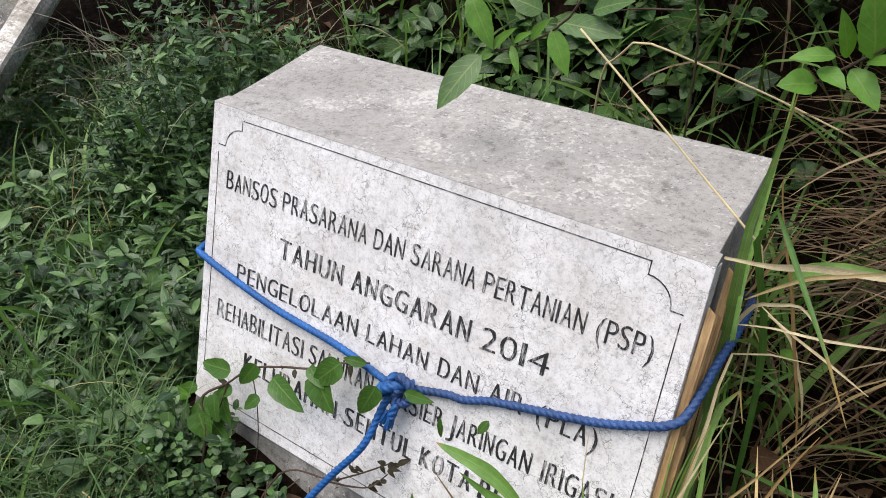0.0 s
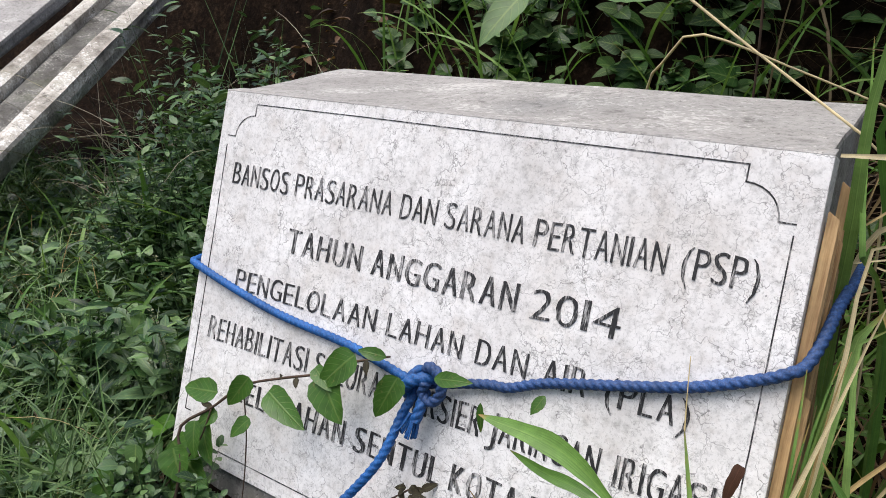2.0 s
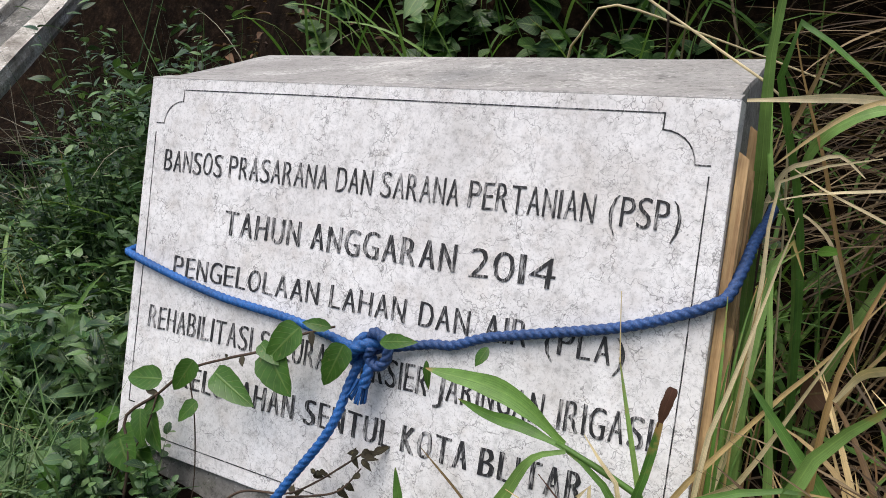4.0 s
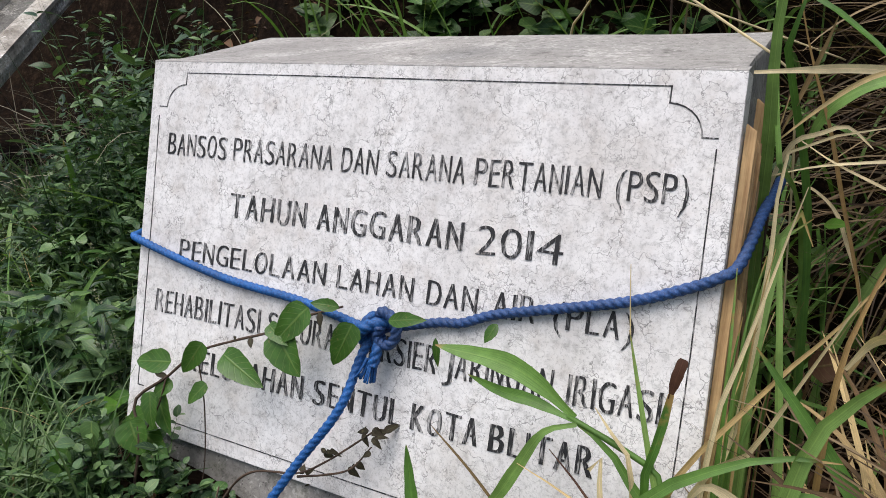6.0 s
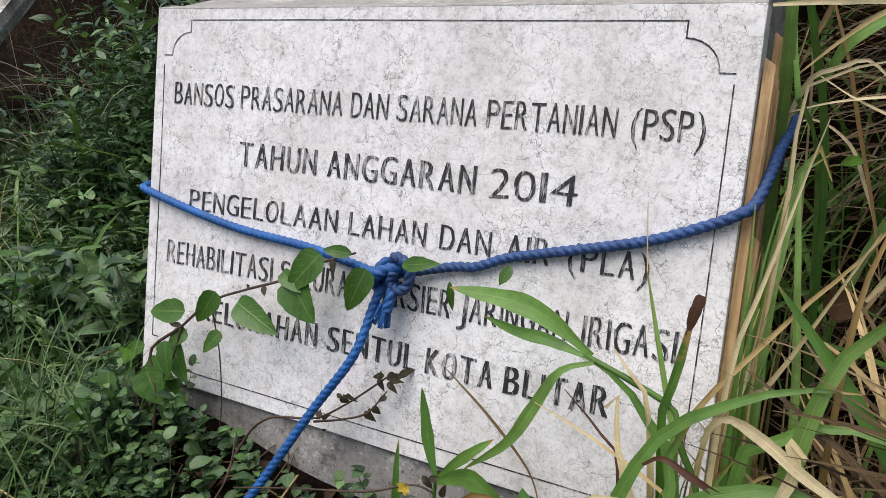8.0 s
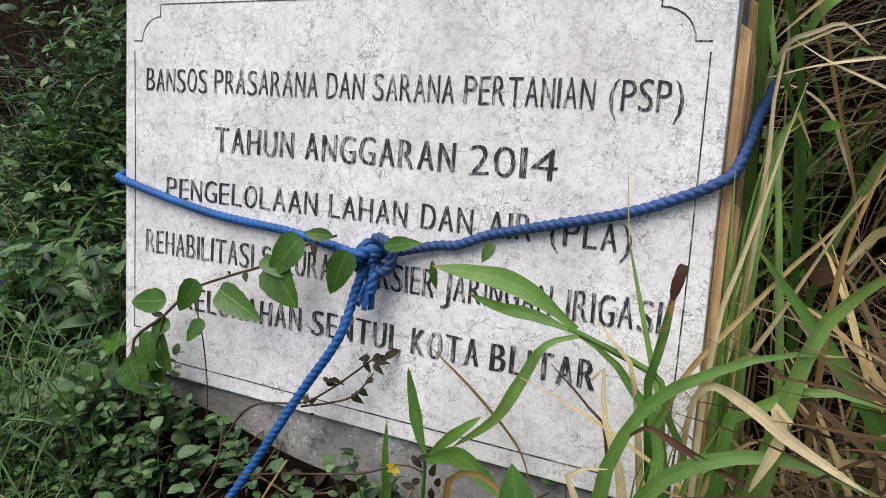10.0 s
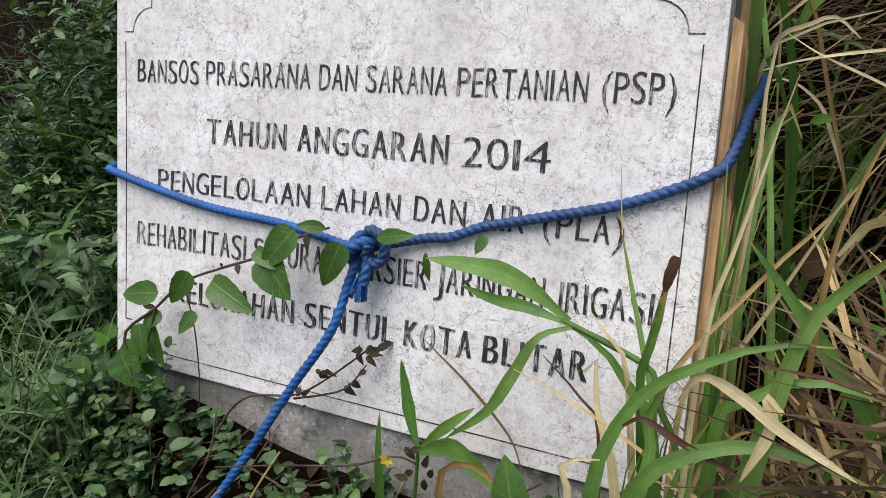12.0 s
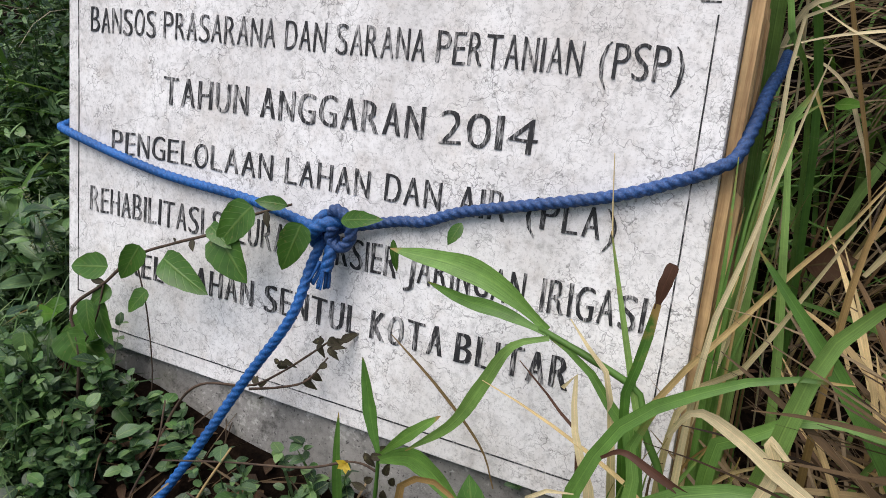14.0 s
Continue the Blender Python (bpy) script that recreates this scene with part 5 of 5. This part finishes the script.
left = roots(2300, -2.3, -0.29, -0.55, 0.90)
left = left[(rng.random(len(left)) < 0.15 + 0.9 * patchiness(left, 13, 1.0) ** 1.5) & ~hollow(left)]
weeds("low_weeds", left, 0.058, 8, 0.017, 0.52, COVER, "oval", "dense low green weeds with small oval leaves")
broad = np.concatenate([roots(750, -2.0, -0.33, -0.4, 0.74), roots(260, -0.95, -0.34, -0.36, 0.5)])
broad = broad[(patchiness(broad, 9, 2.2) > 0.46) & ~hollow(broad)]
weeds("broad_weeds", broad, 0.10, 6, 0.029, 0.60, COVER, "heart", "scattered broad-leaved weeds on the ground", rows=8)
lance = roots(1700, -2.0, -0.31, -0.45, 0.76)
lance = lance[~hollow(lance)]
weeds("narrow_weeds", lance, 0.085, 8, 0.038, 0.16, COVER, "lance", "narrow-leaved weeds among the ground cover", rise=(0.2, 1.1))
front = roots(1050, -0.36, 0.28, -0.36, 0.022, -0.036)
front = front[rng.random(len(front)) < 0.55 + 0.45 * smooth_step((-0.02 - front[:, 0]) / 0.16)]
front = front[np.abs(front[:, 0] + 0.06 - (front[:, 1] + 0.02) * 1.1) > 0.032]
foot = roots(80, -0.37, -0.13, -0.08, 0.018, -0.032)
weeds("foot_weeds", foot, 0.080, 11, 0.0125, 0.66, COVER, "round", "leafy weeds crowding the stone's lower corner", 0.4, rows=8)
weeds("tiny_weeds", front, 0.048, 9, 0.0115, 0.72, COVER, "round", "tiny oval-leaved weeds at the stone's foot", 0.7, rows=8)
bank = roots(5600, -1.15, 1.3, 0.52, 1.75)
bank = bank[(bank[:, 2] > 0.0) & (bank[:, 0] > -0.66) & (rng.random(len(bank)) < 0.4 + 0.9 * patchiness(bank, 11, 0.7)) & (rng.random(len(bank)) < 0.05 + 0.95 * smooth_step((0.22 - bank[:, 0]) / 0.3))]
weeds("bank_creeper", bank, 0.075, 6, 0.033, 0.74, HEART, "heart", "creeping plants with heart-shaped leaves over the bank", 0.9, (0.1, -0.7, -0.25), rows=8)
behind = roots(1200, -0.80, 0.16, 0.43, 0.72)
behind = behind[~hollow(behind)]
weeds("undergrowth", behind, 0.16, 8, 0.036, 0.6, COVER, "oval", "leafy undergrowth behind the stone", 0.5, rows=7)
side = roots(260, -0.62, -0.345, 0.02, 0.45)
weeds("side_weeds", side, 0.14, 10, 0.030, 0.36, COVER, "oval", "taller weeds beside the stone", 0.35)

tall = roots(380, -0.84, -0.40, 0.30, 0.62)
weeds("tall_side_weeds", tall, 0.31, 24, 0.023, 0.36, COVER, "oval", "tall leafy weeds behind the stone's edge", 0.35, rows=7)

low = roots(230, -1.25, -0.62, 0.36, 0.72)
weeds("hollow_weeds", low, 0.13, 9, 0.026, 0.30, COVER, "lance", "narrow-leaved weeds at the mouth of the hollow", 0.6, rows=6)


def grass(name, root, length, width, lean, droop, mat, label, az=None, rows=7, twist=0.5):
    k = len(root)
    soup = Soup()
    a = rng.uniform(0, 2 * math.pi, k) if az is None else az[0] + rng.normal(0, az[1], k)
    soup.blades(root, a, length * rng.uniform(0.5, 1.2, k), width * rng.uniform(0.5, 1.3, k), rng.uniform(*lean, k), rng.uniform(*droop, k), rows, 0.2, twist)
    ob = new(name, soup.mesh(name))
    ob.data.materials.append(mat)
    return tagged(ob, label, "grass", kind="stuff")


lawn = roots(27000, -2.2, -0.27, -0.55, 0.80)
lawn = lawn[(rng.random(len(lawn)) < 0.12 + 0.9 * patchiness(lawn, 21, 3.1) ** 2) & ~hollow(lawn)]
grass("fine_grass", lawn, 0.155, 0.0025, (0.0, 0.8), (0.6, 2.6), FINE, "fine green grass among the weeds")
grass("dry_patch", roots(260, -1.0, -0.60, 0.06, 0.24), 0.11, 0.0022, (0.9, 1.5), (-0.1, 0.7), SHADED_OLD, "patch of brown dry stems among the weeds")
grass("foot_grass", roots(1300, -0.62, -0.22, -0.34, -0.01), 0.15, 0.0024, (0.0, 0.6), (0.5, 2.2), FINE, "fine curling grass before the stone")
grass("left_straw", roots(420, -1.5, -0.33, -0.35, 0.7), 0.17, 0.0020, (0.3, 1.2), (0.2, 1.8), STRAW, "thin dry stems among the green weeds")
grass("coarse_grass", roots(420, -1.5, -0.36, -0.3, 0.75), 0.17, 0.0075, (0.0, 0.5), (0.1, 1.4), GRASS, "scattered broader green grass blades")
wire = roots(150, -1.30, -0.55, 0.46, 0.76)
grass("wiry_grass", wire[:140], 0.46, 0.0016, (0.1, 0.7), (0.8, 2.2), WIRE, "thin wiry dry stems arching before the hollow", rows=12)
grass("straw_bits", roots(1700, -0.5, 0.33, -0.30, 0.02, -0.034), 0.07, 0.0018, (0.9, 1.5), (-0.2, 0.6), SHADED_OLD, "short bits of dry straw on the soil", rows=4)
grass("bank_grass", roots(420, -0.7, 0.30, 0.46, 0.95), 0.34, 0.007, (0.0, 0.8), (0.4, 1.9), GRASS, "long green grass hanging on the bank", rows=10)
# straw behind the stone gets the tones with shade in the colour
grass("bank_straw", roots(300, 0.05, 0.8, 0.52, 0.95), 0.42, 0.0036, (0.1, 1.1), (0.6, 2.0), SHADED_OLD, "dry grass hanging among leaves behind the stone", rows=10)
grass("bank_blades", roots(80, 0.0, 0.55, 0.50, 0.85), 0.40, 0.0085, (0.0, 0.9), (0.4, 1.9), GRASS, "green grass hanging behind the stone", rows=10)
grass("corner_blades", roots(14, 0.300, 0.335, 0.30, 0.42), 0.62, 0.0105, (0.05, 0.35), (1.0, 1.7), GRASS, "long green grass arching beside the stone's back corner", (0.1, 0.4), 12)
grass("corner_straw", roots(26, 0.305, 0.345, 0.28, 0.42), 0.58, 0.0036, (0.05, 0.35), (1.0, 1.7), STRAW, "pale dry grass arching beside the stone's back corner", (0.1, 0.45), 12)
grass("dry_grass", roots(800, 0.58, 1.5, 0.34, 1.0), 0.50, 0.0034, (0.3, 1.2), (0.6, 1.9), SHADED_OLD, "thick mass of drooping straw-dry grass on the bank", (3.5, 0.8), 11)
grass("fresh_grass", roots(45, 0.62, 1.4, 0.34, 0.95), 0.46, 0.009, (0.5, 1.2), (0.3, 1.3), GRASS, "green grass blades mixed with the dry ones", (3.6, 0.9), 11)
mat_ = roots(520, 0.47, 0.85, -0.09, 0.05)
grass("sprawling_straw", mat_ + np.array([0, 0, 0.03]), 0.12, 0.0045, (1.0, 1.45), (0.0, 0.6), STRAW, "dry grass sprawling over the tussock", (0.9, 0.6), 8)
grass("tussock_straw", roots(620, 0.335, 0.62, -0.12, 0.12), 0.21, 0.0040, (0.7, 1.35), (0.1, 0.9), STRAW, "matted dry grass over the tussock beside the stone", (0.5, 0.9), 11)
grass("straw_thatch", roots(1500, 0.335, 0.62, -0.13, 0.14), 0.13, 0.0034, (0.9, 1.5), (-0.2, 0.6), SHADED_OLD, "flattened dark straw covering the tussock", None, 7)
grass("tussock_blades", roots(110, 0.335, 0.58, -0.12, 0.03), 0.17, 0.0095, (0.6, 1.3), (0.1, 0.9), GRASS, "green blades over the tussock beside the stone", (0.6, 0.6), 8)
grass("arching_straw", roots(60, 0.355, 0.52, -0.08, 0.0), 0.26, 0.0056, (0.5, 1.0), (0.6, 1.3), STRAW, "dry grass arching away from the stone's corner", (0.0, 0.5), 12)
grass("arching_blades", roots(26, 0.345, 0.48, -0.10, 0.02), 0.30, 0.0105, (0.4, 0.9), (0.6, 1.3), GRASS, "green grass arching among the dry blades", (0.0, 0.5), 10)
grass("low_dry_grass", roots(800, 0.40, 1.0, -0.24, 0.0), 0.21, 0.0046, (0.8, 1.35), (-0.2, 0.6), STRAW, "tangle of dry grass on the ground beside the stone", (0.6, 0.5), 8)
grass("matted_straw", roots(500, 0.46, 0.95, -0.22, 0.02), 0.14, 0.0050, (0.8, 1.4), (0.0, 0.9), STRAW, "matted straw-coloured grass lying over the tussock", (0.7, 0.7), 9)
grass("low_fresh_grass", roots(110, 0.40, 1.0, -0.24, 0.0), 0.18, 0.011, (0.4, 1.1), (0.3, 1.1), GRASS, "fresh grass blades beside the stone", (-0.1, 0.7), 9)
hang = roots(620, 0.42, 0.75, 0.40, 0.62)
hang[:, 2] = np.maximum(hang[:, 2], 0.28) + rng.uniform(0.0, 0.22, len(hang))
# darkened straw tones stand in for the deep shade at the bank's edge
grass("hanging_straw", hang, 0.22, 0.0024, (0.9, 1.9), (0.0, 0.9), SHADED_OLD, "brown dry grass hanging down the bank's edge", (3.9, 0.5), 10)

litter = Soup()
lr = np.concatenate([roots(1500, -0.6, 0.35, -0.4, 0.02, -0.03), roots(520, 0.3, 1.1, -0.2, 0.8), roots(900, -1.7, -0.5, 0.5, 1.2)])
la = rng.uniform(0, 6.28, len(lr))
ll = rng.uniform(0.010, 0.05, len(lr)) * np.where(lr[:, 1] < 0.1, 0.55, 1.0)
litter.leaves(lr + np.array([0, 0, 0.01]), np.stack([np.cos(la), np.sin(la), rng.uniform(-0.1, 0.35, len(lr))], -1), np.array([[0.0, 0.0, 1.0]]) + rng.normal(0, 0.3, (len(lr), 3)), ll, ll * 0.42, "oval", 5, 0.3, 0.3, 0.12)
ob = new("leaf_litter", litter.mesh("leaf_litter"))
ob.data.materials.append(DEAD)
tagged(ob, "brown dead leaves lying on the soil", "leaf litter", kind="stuff")
